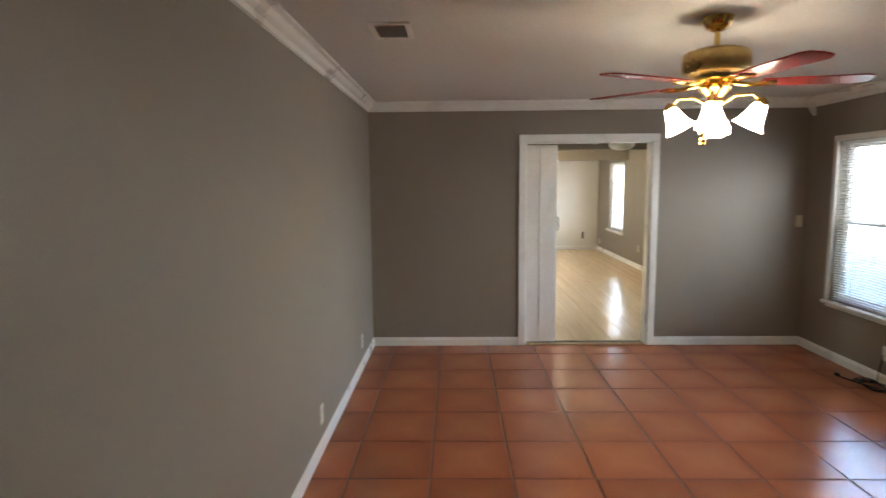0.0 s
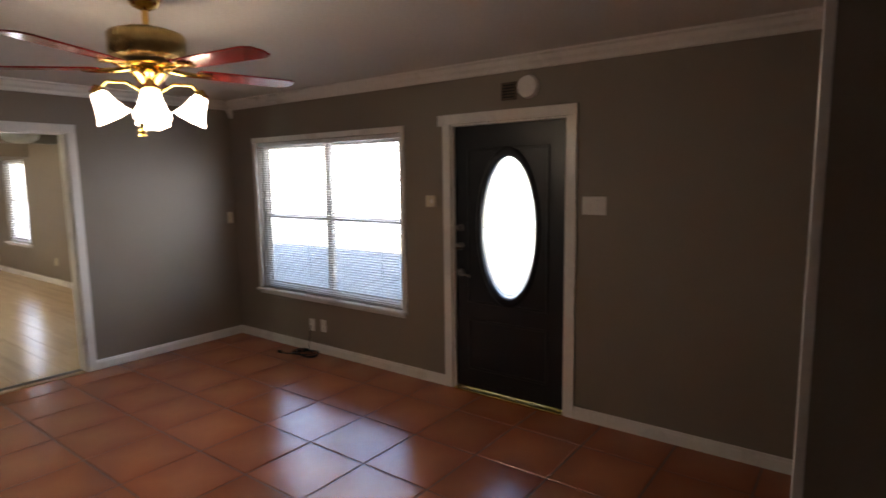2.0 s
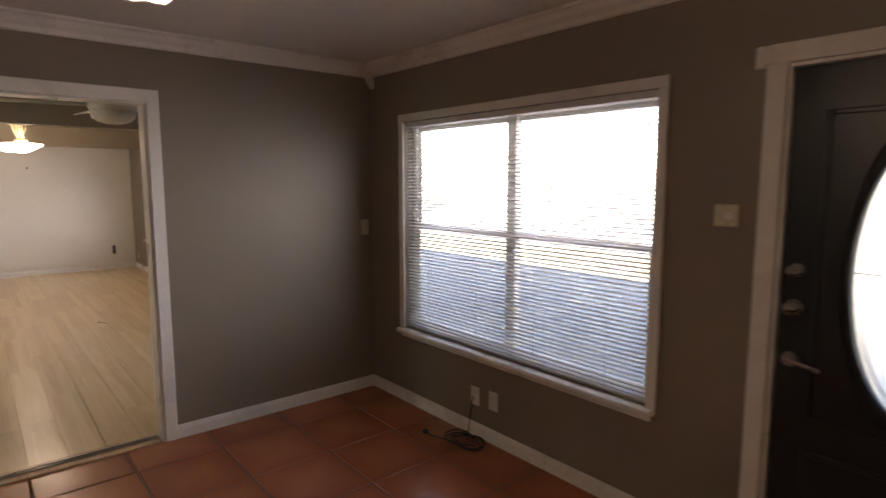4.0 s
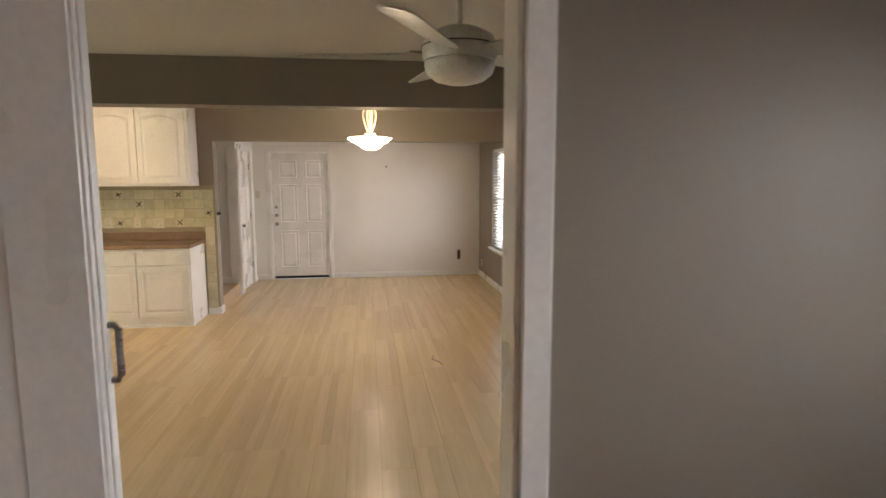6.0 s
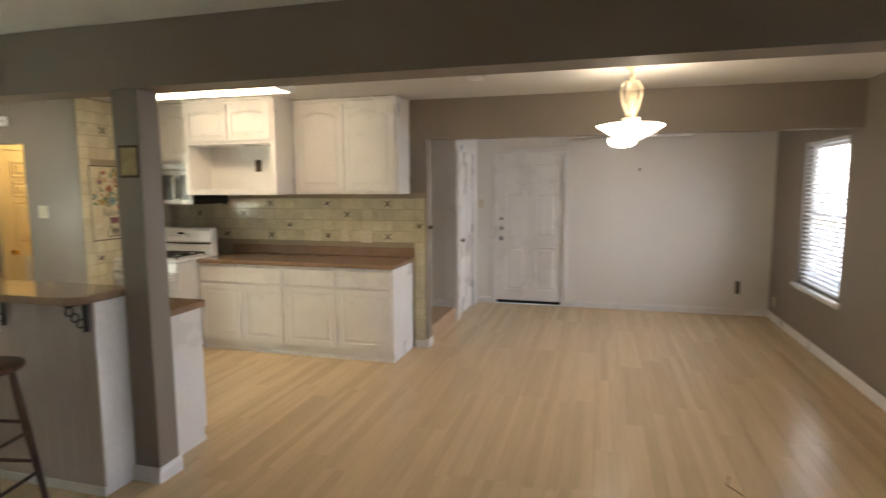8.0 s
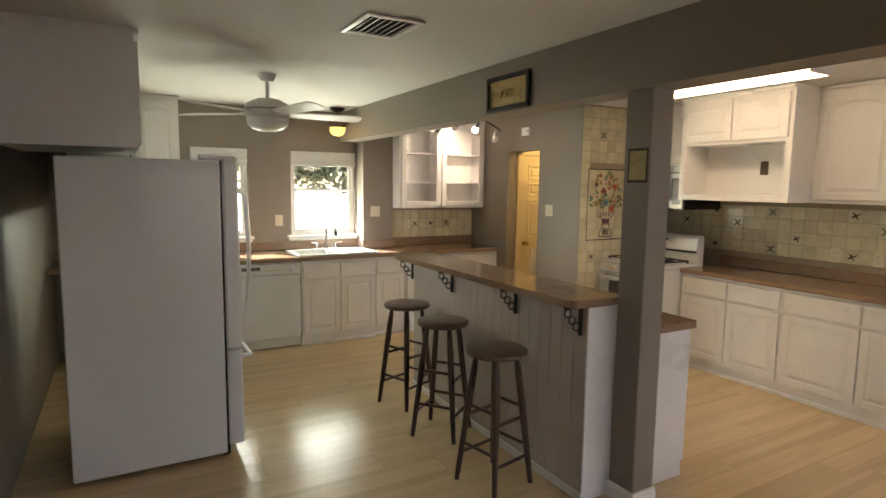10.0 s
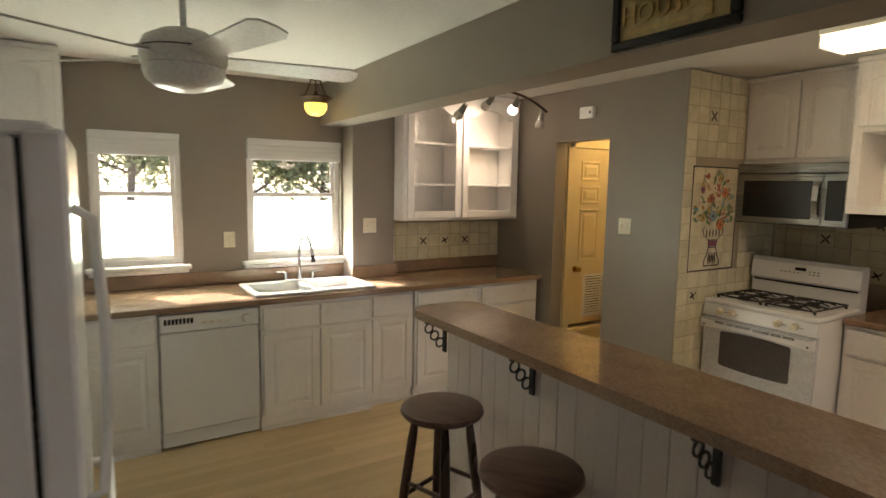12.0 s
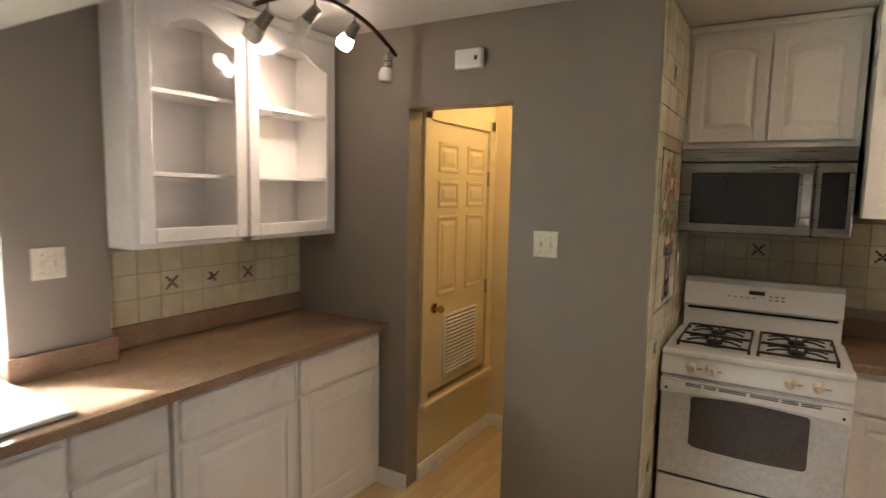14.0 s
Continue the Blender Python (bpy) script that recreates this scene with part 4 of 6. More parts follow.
def upper(w, depth, h, label, at, turn, doors=2, arch=0.045, niche=0.0, top=0.03):
    root = thing("wall_cabinet", (0, 0, 0), label, "cabinet", "kitchen wall cabinets")
    t = 0.018
    if niche:
        part("body", box(0, w, 0.0, depth, niche, h), CAB, root)
        for p in ((0, 0.05, 0, depth, 0, niche), (w - 0.05, w, 0, depth, 0, niche), (0.05, w - 0.05, 0, depth, 0, 0.05), (0.05, w - 0.05, 0.32, 0.32 + t, 0.05, niche)):
            part("niche_panel", box(*p), CAB, root)
    else:
        part("body", box(0, w, 0, depth, 0, h), CAB, root)
    e, g = 0.03, 0.012
    dw = (w - 2 * e - (doors - 1) * g) / doors
    for k in range(doors):
        u = e + k * (dw + g)
        cab_door(root, u, u + dw, niche + 0.03, h - top - 0.03, 0, arch)
    part("cornice", box(-0.002, w + 0.002, -0.028, 0.02, h - top, h - 0.002, 0.008), CAB, root)
    root.matrix_basis = pose(*at, 0, 0, turn)
    return root


upper(1.068, 0.335, 0.895, "white wall cabinet with two arched raised-panel doors", (-0.668, 11.72, 1.543), 0)
upper(0.98, 0.665, 0.895, "white wall cabinet with an open niche under two doors", (-1.65, 11.39, 1.543), 0, 2, 0.025, 0.47)
upper(0.725, 0.50, 0.585, "white wall cabinet above the microwave", (-2.392, 11.555, 1.853), 0, 2, 0.03)
# cabinets over the refrigerator and along the south wall
upper(0.92, 0.62, 0.62, "white cabinet above the refrigerator", (-1.66, 7.06, 1.818), 180, 2, 0.03)
upper(0.40, 0.32, 1.04, "white wall cabinet beside the kitchen window", (-4.135, 7.065, 1.398), 90, 1, 0.04)
upper(0.90, 0.34, 1.04, "white wall cabinet beyond the refrigerator", (-2.60, 7.03 - 0.02, 1.398), 180, 2, 0.04)
upper(0.93, 0.34, 1.04, "white wall cabinet beyond the refrigerator", (-3.51, 7.03 - 0.02, 1.398), 180, 2, 0.04)

# glazed cabinet
gc = thing("glass_cabinet", (-4.2, 10.3, 1.36), "white wall cabinet with two arched glass doors, empty shelves", "cabinet")
x0, x1, y0, y1, z0, z1 = -4.374, -4.105, 9.722, 10.884, 1.372, 2.436
for p in ((x0, x1, y0, y0 + 0.02, z0, z1), (x0, x1, y1 - 0.02, y1, z0, z1), (x0, x1, y0 + 0.02, y1 - 0.02, z0, z0 + 0.022), (x0, x1, y0 + 0.02, y1 - 0.02, z1 - 0.09, z1), (x0, x0 + 0.01, y0 + 0.02, y1 - 0.02, z0 + 0.022, z1 - 0.09), (x0 + 0.01, x1 - 0.01, 10.262, 10.278, z0 + 0.022, z1 - 0.09)):
    part("carcass_panel", box(*p), CAB, gc)
part("cornice", box(x1, x1 + 0.035, y0 - 0.0, y1, z1 - 0.05, z1 - 0.001, 0.01), CAB, gc)
for z in (1.66, 2.0):
    for a, b in ((y0 + 0.02, 10.262), (10.278, y1 - 0.02)):
        part("shelf", box(x0 + 0.01, x1 - 0.03, a, b, z, z + 0.018, 0.002), CAB, gc)
fr = bmesh.new()
for p in ((y0 + 0.0, y0 + 0.045), (y1 - 0.045, y1), (10.245, 10.295)):
    box(x1, x1 + 0.018, *p, z0, z1 - 0.05, 0.003, fr)
box(x1, x1 + 0.018, y0 + 0.045, y1 - 0.045, z0, z0 + 0.035, 0.003, fr)
box(x1, x1 + 0.018, y0 + 0.045, y1 - 0.045, z1 - 0.09, z1 - 0.05, 0.003, fr)
part("face_frame", fr, CAB, gc)
for a, b in ((y0 + 0.03, 10.262), (10.278, y1 - 0.03)):
    s, zz0, zz1, f0, f1 = 0.058, z0 + 0.022, z1 - 0.07, x1 + 0.0185, x1 + 0.038
    bm = bmesh.new()
    for p in ((a, a + s, zz0, zz1), (b - s, b, zz0, zz1), (a + s, b - s, zz0, zz0 + s)):
        box(f0, f1, *p[:2], *p[2:], 0.003, bm)
    pts = [(b - s, zz1), (a + s, zz1)]
    for k in range(17):
        t = k / 16
        c = 0.5 - 0.5 * math.cos(2 * math.pi * t)
        pts.append((a + s + (b - a - 2 * s) * t, zz1 - s - 0.075 + 0.075 * c))
    prism(pts, "x", f0, f1, bm)
    d = part("door", bm, CAB, gc)
    g = part("pane", box(f0 + 0.006, f0 + 0.010, a + s - 0.005, b - s + 0.005, zz0 + s - 0.005, zz1 - s), GLASS, d)
    g.visible_shadow = False

# ---- breakfast bar ----
bar = thing("breakfast_bar", (-1.3, 9.1, 0), "breakfast bar half wall faced with painted beadboard", "bar")
part("core", box(-2.235, -0.285, 9.012, 9.20, 0, 1.04), BEAD, bar)
n = 21
wb = (2.235 - 0.275) / n
me = None
for k in range(n):
    u = -2.235 + k * wb
    part("plank", box(u + 0.0008, u + wb - 0.0008, 9.0, 9.0125, 0.0, 1.038, 0.002), BEAD, bar)
part("end_panel", box(-0.274, -0.262, 8.998, 9.20, 0, 1.038, 0.002), TRIM, bar, "white painted end panel")
part("base_strip", box(-2.24, -0.262, 8.988, 8.9995, 0.0, 0.05, 0.003), TRIM, bar)


def rounded(x0, x1, y0, y1, r, seg=6):
    pts = []
    for cx_, cy_, a0 in ((x1 - r, y1 - r, 0), (x0 + r, y1 - r, 90), (x0 + r, y0 + r, 180), (x1 - r, y0 + r, 270)):
        pts += [(cx_ + r * math.cos(radians(a0 + 90 * k / seg)), cy_ + r * math.sin(radians(a0 + 90 * k / seg))) for k in range(seg + 1)]
    return pts


bt = thing("breakfast_worktop", (-1.3, 9.1, 1.041), "brown speckled bar top with rounded corners", "worktop")
bm = prism(rounded(-2.41, -0.25, 8.88, 9.25, 0.08), "z", 1.041, 1.081)
bmesh.ops.bevel(bm, geom=[e for e in bm.edges if abs(e.verts[0].co.z - e.verts[1].co.z) < 1e-5], offset=0.007, segments=2, affect="EDGES")
part("slab", bm, TOP, bt)
for x in (-2.25, -1.62, -0.87, -0.315):
    br = thing("bar_bracket", (x, 9.0, 1.04), "black iron scroll bracket under the bar top", "bracket", "bar brackets")
    part("upright", box(x - 0.012, x + 0.012, 8.985, 8.9985, 0.885, 1.04, 0.002), IRON, br)
    part("arm", box(x - 0.012, x + 0.012, 8.885, 8.985, 1.030, 1.0405, 0.002), IRON, br)
    bm = bmesh.new()
    for k in range(3):
        cy_, cz_ = 8.905 + 0.03 * k, 1.008 - 0.037 * k
        tube([(x, cy_ + 0.021 * math.cos(2 * math.pi * j / 16), cz_ + 0.021 * math.sin(2 * math.pi * j / 16)) for j in range(17)], 0.0045, 6, bm)
    part("scroll", bm, IRON, br, smooth=True)
lowcab = base_unit(2.07, 0.50, 4, "white base cabinet on the kitchen side of the bar", (-0.21, 9.725, 0), 180)
cw = thing("worktop", (-1.2, 9.5, 0.872), "brown speckled worktop on the kitchen side of the bar", "worktop")
part("slab", prism(rounded(-2.30, -0.18, 9.21, 9.75, 0.03), "z", 0.872, 0.91), TOP, cw)

# ---- stools ----
def stool(x, y, turn, label):
    root = thing("bar_stool", (0, 0, 0), label, "stool", "bar stools")
    bm = lathe([(0.0, 0.715), (0.13, 0.715), (0.160, 0.722), (0.168, 0.735), (0.163, 0.748), (0.14, 0.754), (0.0, 0.748)], (0, 0, 0), 32)
    part("seat", bm, SEATWOOD, root, smooth=True)
    feet = []
    for k in range(4):
        a = math.pi / 4 + k * math.pi / 2
        p, q = (0.105 * math.cos(a), 0.105 * math.sin(a), 0.72), (0.20 * math.cos(a), 0.20 * math.sin(a), 0.0)
        v = Vector(q) - Vector(p)
        bm = bmesh.new()
        prof = [(0.0, 0.013), (0.15, 0.019), (0.35, 0.020), (0.6, 0.018), (0.85, 0.016), (1.0, 0.013)]
        for (s0, r0), (s1, r1) in zip(prof, prof[1:]):
            rod(Vector(p) + v * s0, Vector(p) + v * s1, r0, r1, 12, bm)
        part("leg", bm, STOOLWOOD, root, smooth=True)
        feet.append((Vector(p), v))
    for i, levels in enumerate(((0.40, 0.70), (0.48, 0.78), (0.40, 0.70), (0.48, 0.78))):
        (p, v), (q, w) = feet[i], feet[(i + 1) % 4]
        for s in levels:
            part("stretcher", rod(p + v * s, q + w * s, 0.0095, seg=10), STOOLWOOD, root, smooth=True)
    root.matrix_basis = pose(x, y, 0, 0, 0, turn) @ Matrix.Diagonal((1.03, 1.03, 1.018, 1))
    return root


stool(-1.945, 8.795, 20, "round-seated dark wooden bar stool at the bar's far end")
stool(-1.36, 8.775, 38, "round-seated dark wooden bar stool under the middle of the bar")
stool(-0.665, 8.72, 12, "round-seated worn brown wooden bar stool near the post")

# ---- refrigerator ----
fr = thing("refrigerator", (-2.1, 7.15, 0), "white bottom-freezer refrigerator beside the kitchen run", "refrigerator")
FXR = -1.63
part("cabinet", box(-2.53, FXR, 6.68, 7.46, 0.03, 1.765, 0.008), WHITE, fr)
d1 = part("fridge_door", box(-2.528, FXR - 0.002, 7.472, 7.56, 0.665, 1.785, 0.014, seg=2), WHITE, fr)
d2 = part("freezer_drawer", box(-2.528, FXR - 0.002, 7.472, 7.56, 0.075, 0.652, 0.014, seg=2), WHITE, fr)
part("gasket", box(-2.515, FXR - 0.012, 7.461, 7.472, 0.08, 1.76), BLACK, fr)
part("toe_grille", box(-2.515, FXR - 0.02, 7.44, 7.48, 0.012, 0.07, 0.004), BLACK, fr)
part("hinge_cap", box(FXR - 0.12, FXR - 0.01, 7.36, 7.53, 1.766, 1.80, 0.008), WHITE, fr)
bm = tube([(FXR - 0.06, 7.56, 1.60), (FXR - 0.06, 7.605, 1.57), (FXR - 0.06, 7.62, 1.3), (FXR - 0.06, 7.615, 1.05), (FXR - 0.06, 7.6, 0.86), (FXR - 0.06, 7.56, 0.84)], 0.014, 10)
part("handle", bm, WHITE, d1, smooth=True)
bm = tube([(FXR - 0.06, 7.56, 0.60), (FXR - 0.06, 7.615, 0.60), (-2.47, 7.615, 0.60), (-2.47, 7.56, 0.60)], 0.014, 10)
part("handle", bm, WHITE, d2, smooth=True)

# ---- gas range ----
OVENGLASS = surface("smoked_oven_glass", (0.085, 0.08, 0.08), (0.11, 0.10, 0.10), 0.10, relief=0)
DOORGLASS = surface("pale_oven_door_glass", (0.58, 0.59, 0.61), (0.62, 0.63, 0.65), 0.12, relief=0)
rg = thing("gas_range", (-2.0, 11.5, 0), "white gas range with black grates beside the tiled wall", "range")
X0, X1, F = -2.368, -1.642, 11.19
part("body", box(X0, X1, F + 0.02, 11.81, 0.03, 0.895, 0.004), WHITE, rg)
ct = part("cooktop", box(X0 - 0.003, X1 + 0.003, F - 0.018, 11.72, 0.896, 0.93, 0.014, seg=3), WHITE, rg)
part("burner_well", box(X0 + 0.05, X1 - 0.05, F + 0.035, 11.67, 0.9285, 0.9325, 0.002), WHITE, ct)
cp = part("control_panel", prism([(F - 0.022, 0.815), (F + 0.02, 0.815), (F + 0.02, 0.896), (F - 0.006, 0.896)], "x", X0, X1), WHITE, rg)
for u in (0.125, 0.205, 0.505, 0.605):
    kb = part("burner_knob", rod((X0 + u, F - 0.012, 0.858), (X0 + u, F - 0.044, 0.853), 0.023, 0.018, 20), IVORY, cp, smooth=True)
    part("grip", box(X0 + u - 0.004, X0 + u + 0.004, F - 0.05, F - 0.043, 0.836, 0.872, 0.002), IVORY, kb)
    part("dial_mark", box(X0 + u + 0.026, X0 + u + 0.046, F - 0.0195, F - 0.0145, 0.852, 0.856), STEEL, kb)
od = part("oven_door", box(X0 + 0.004, X1 - 0.004, F - 0.012, F + 0.019, 0.338, 0.806, 0.006, seg=2), DOORGLASS, rg, "pale glass oven door")
bandpts = [(X0 + 0.004, 0.80), (X1 - 0.004, 0.80), (X1 - 0.004, 0.735)]
for k in range(13):
    q = k / 12
    bandpts.append((X1 - 0.03 - (X1 - X0 - 0.06) * q, 0.735 + 0.018 * math.sin(math.pi * q)))
bandpts.append((X0 + 0.004, 0.735))
hb = part("oven_handle", prism(bandpts, "y", F - 0.045, F - 0.0125), WHITE, od, "white handle band across the oven door")
for u0, u1 in ((0.09, 0.155), (0.165, 0.215), (0.225, 0.33), (0.345, 0.45), (0.46, 0.52), (0.53, 0.60)):
    for z in (0.779, 0.787):
        part("vent_slot", box(X0 + 0.02 + u0, X0 + 0.02 + u1, F - 0.0462, F - 0.0445, z - 0.0022, z + 0.0022), BLACK, hb)
part("seam", box(X0 + 0.02, X1 - 0.02, F - 0.0462, F - 0.0445, 0.7935, 0.7955), BLACK, hb)
for x in (X0 + 0.03, X1 - 0.03):
    part("screw", rod((x, F - 0.0445, 0.755), (x, F - 0.048, 0.755), 0.006, seg=10), BLACK, hb)
wpts = [(-2.236, 0.50), (-2.236, 0.715)]
for k in range(9):
    q = k / 8
    wpts.append((-2.225 + 0.434 * q, 0.722 + 0.012 * math.sin(math.pi * q)))
wpts += [(-1.78, 0.715), (-1.78, 0.50), (-1.79, 0.49)]
for k in range(9):
    q = k / 8
    wpts.append((-1.80 - 0.416 * q, 0.488 - 0.008 * math.sin(math.pi * q)))
part("oven_window", prism(wpts, "y", F - 0.0145, F - 0.0122), OVENGLASS, od, "dark oven window")
part("drawer", box(X0 + 0.004, X1 - 0.004, F - 0.012, F + 0.019, 0.05, 0.325, 0.008, seg=2), WHITE, rg)
part("drawer_gap", box(X0 + 0.006, X1 - 0.006, F + 0.0, F + 0.0195, 0.326, 0.337), BLACK, rg)
for x in (X0 + 0.05, X1 - 0.05):
    part("foot", rod((x, F + 0.08, 0.0), (x, F + 0.08, 0.03), 0.018, seg=12), BLACK, rg)
    part("foot", rod((x, 11.74, 0.0), (x, 11.74, 0.03), 0.018, seg=12), BLACK, rg)
bg = part("backguard", prism([(11.725, 0.90), (11.81, 0.90), (11.81, 1.18), (11.775, 1.198), (11.735, 1.196), (11.712, 1.17), (11.700, 1.055), (11.722, 1.035)], "x", X0 + 0.012, X1 - 0.012), WHITE, rg)
part("shadow_slot", box(X0 + 0.03, X1 - 0.03, 11.7145, 11.7245, 1.028, 1.040), BLACK, bg)
part("display", prism([(11.7045, 1.128), (11.7062, 1.148), (11.712, 1.148), (11.712, 1.128)], "x", -2.055, -1.985), BLACK, bg, "small dark clock display")
for k in range(6):
    z = 1.105 + 0.018 * (k // 3)
    part("button", box(-1.965 + 0.026 * (k % 3), -1.951 + 0.026 * (k % 3), 11.7018, 11.71, z, z + 0.008, 0.001), STEEL, bg)
for k in range(5):
    part("button", box(-2.15 + 0.028 * k, -2.138 + 0.028 * k, 11.7015, 11.71, 1.108, 1.115, 0.001), STEEL, bg)
for cxx in (X0 + 0.2, X1 - 0.2):
    gr = part("grate", box(cxx - 0.150, cxx - 0.140, F + 0.045, 11.66, 0.948, 0.959, 0.003), IRON, rg)
    part("grate_bar", box(cxx + 0.140, cxx + 0.150, F + 0.045, 11.66, 0.948, 0.959, 0.003), IRON, gr)
    for v in (0.045, 0.235, 0.46):
        part("grate_bar", box(cxx - 0.140, cxx + 0.140, F + v, F + v + 0.010, 0.948, 0.959, 0.003), IRON, gr)
    for cyy in (F + 0.14, F + 0.35):
        for a in range(6):
            ca, sa = math.cos(a * math.pi / 3 + 0.5), math.sin(a * math.pi / 3 + 0.5)
            part("grate_finger", tube([(cxx + 0.13 * ca, cyy + 0.088 * sa, 0.954), (cxx + 0.08 * ca, cyy + 0.06 * sa, 0.964), (cxx + 0.03 * ca, cyy + 0.03 * sa, 0.962)], 0.0048, 6), IRON, gr)
        b = part("burner", lathe([(0.050, 0), (0.050, 0.008), (0.038, 0.012)], (cxx, cyy, 0.9327), 24), STEEL, rg)
        part("burner_cap", lathe([(0.034, 0), (0.034, 0.008), (0.028, 0.012)], (cxx, cyy, 0.945), 24), IRON, b)
    for u in (-0.145, 0.145):
        for v in (0.06, 0.45):
            part("grate_foot", box(cxx + u - 0.006, cxx + u + 0.006, F + v - 0.006, F + v + 0.006, 0.9305, 0.948), IRON, gr)

# ---- microwave ----
mw = thing("microwave", (-2.03, 11.7, 1.44), "stainless over-the-range microwave with a dark window", "microwave")
MX0, MX1, MF = -2.385, -1.675, 11.485
part("body", box(MX0, MX1, MF + 0.03, 12.05, 1.445, 1.850), BLACK, mw)
md = part("door", box(MX0 + 0.001, MX1 - 0.15, MF, MF + 0.0295, 1.45, 1.782, 0.006), STEEL, mw)
part("window", box(MX0 + 0.055, MX1 - 0.21, MF - 0.003, MF + 0.001, 1.49, 1.735, 0.004), BLACK, md, "dark glass window")
mc = part("control_panel", box(MX1 - 0.148, MX1 - 0.001, MF, MF + 0.0295, 1.45, 1.782, 0.006), STEEL, mw)
part("keypad", box(MX1 - 0.125, MX1 - 0.025, MF - 0.003, MF + 0.001, 1.49, 1.735, 0.004), BLACK, mc)
part("vent_grille", box(MX0 + 0.001, MX1 - 0.001, MF, MF + 0.0295, 1.786, 1.849, 0.004), STEEL, mw)
bm = prism([(MF - 0.004, 1.50), (MF - 0.034, 1.53), (MF - 0.04, 1.61), (MF - 0.034, 1.70), (MF - 0.004, 1.73), (MF - 0.012, 1.70), (MF - 0.02, 1.61), (MF - 0.012, 1.53)], "x", MX1 - 0.195, MX1 - 0.16)
part("handle", bm, CHROME, md, "curved bright steel handle")

# ---- lamps and fans ----
BULB = glow("lit_shade_glass", (1.0, 0.86, 0.62), 1.3)
PANEL = glow("fluorescent_diffuser", (1.0, 0.80, 0.50), 1.05)
BOWL = glow("lit_alabaster_bowl", (1.0, 0.88, 0.66), 1.0)
AMBER = glow("amber_glass", (1.0, 0.66, 0.10), 0.32, (0.7, 0.5, 0.1))
SPOT = glow("lit_spot_glass", (1.0, 0.88, 0.66), 3.0)
DIMSPOT = surface("unlit_spot_glass", (0.62, 0.58, 0.52), (0.68, 0.64, 0.58), 0.3, relief=0)
HALL_FILL = glow("hall_fill_glow", (1.0, 0.76, 0.34), 5.0)
DOME = surface("opal_dome", (0.70, 0.70, 0.68), (0.75, 0.75, 0.73), 0.3, relief=0)
FANWHITE = surface("white_fan_paint", (0.66, 0.65, 0.62), (0.70, 0.69, 0.66), 0.35, big=3, relief=0.02)
CREAMMETAL = surface("cream_scroll_metal", (0.62, 0.55, 0.38), (0.70, 0.63, 0.46), 0.4, big=12, relief=0.06)


def blade_shape(r0, r1, w0, w1, z, angle, c, pitch=10, thick=0.007):
    pts = [(r0, -w0 / 2), (r0 + 0.1, -w0 * 0.56), (r1 - 0.05, -w1 / 2), (r1 - 0.012, -w1 * 0.36), (r1, 0), (r1 - 0.012, w1 * 0.36), (r1 - 0.05, w1 / 2), (r0 + 0.1, w0 * 0.56), (r0, w0 / 2)]
    bm = prism(pts, "z", -thick / 2, thick / 2)
    bmesh.ops.transform(bm, verts=bm.verts, matrix=pose(c[0], c[1], z, 0, 0, angle) @ pose(0, 0, 0, pitch, 0, 0))
    return bm


# brass fan with five cherry blades and a four-shade light kit
C = (2.01, 3.46)
fan = thing("ceiling_fan", (C[0], C[1], H), "polished brass ceiling fan with cherry blades and lit tulip shades", "ceiling fan")
part("canopy", lathe([(0.072, 2.438), (0.07, 2.42), (0.05, 2.385), (0.022, 2.372)], (*C, 0), 28), BRASS, fan, smooth=True)
part("downrod", rod((*C, 2.375), (*C, 2.285), 0.013), BRASS, fan)
part("motor_housing", lathe([(0.03, 2.296), (0.10, 2.289), (0.145, 2.274), (0.154, 2.262), (0.154, 2.19), (0.145, 2.175), (0.06, 2.15)], (*C, 0), 36), ANTIQUE, fan, smooth=True)
hub = part("hub", lathe([(0.09, 2.151), (0.1, 2.139), (0.06, 2.12), (0.075, 2.105), (0.06, 2.085), (0.035, 2.06), (0.045, 2.04), (0.03, 2.02), (0.02, 1.99), (0.0, 1.985)], (*C, 0), 28), BRASS, fan, smooth=True)
for k in range(5):
    a = 62 + 72 * k
    ir = part("blade_iron", tube([(C[0] + r * math.cos(radians(a)), C[1] + r * math.sin(radians(a)), z) for r, z in ((0.08, 2.13), (0.14, 2.122), (0.19, 2.12), (0.25, 2.126))], 0.012, 8), BRASS, fan, smooth=True)
    part("blade_plate", rod((C[0] + 0.235 * math.cos(radians(a)), C[1] + 0.235 * math.sin(radians(a)), 2.116), (C[0] + 0.235 * math.cos(radians(a)), C[1] + 0.235 * math.sin(radians(a)), 2.124), 0.04, seg=16), BRASS, fan)
    part("blade", blade_shape(0.20, 0.68, 0.105, 0.135, 2.128, a, C, -6), CHERRY, fan)
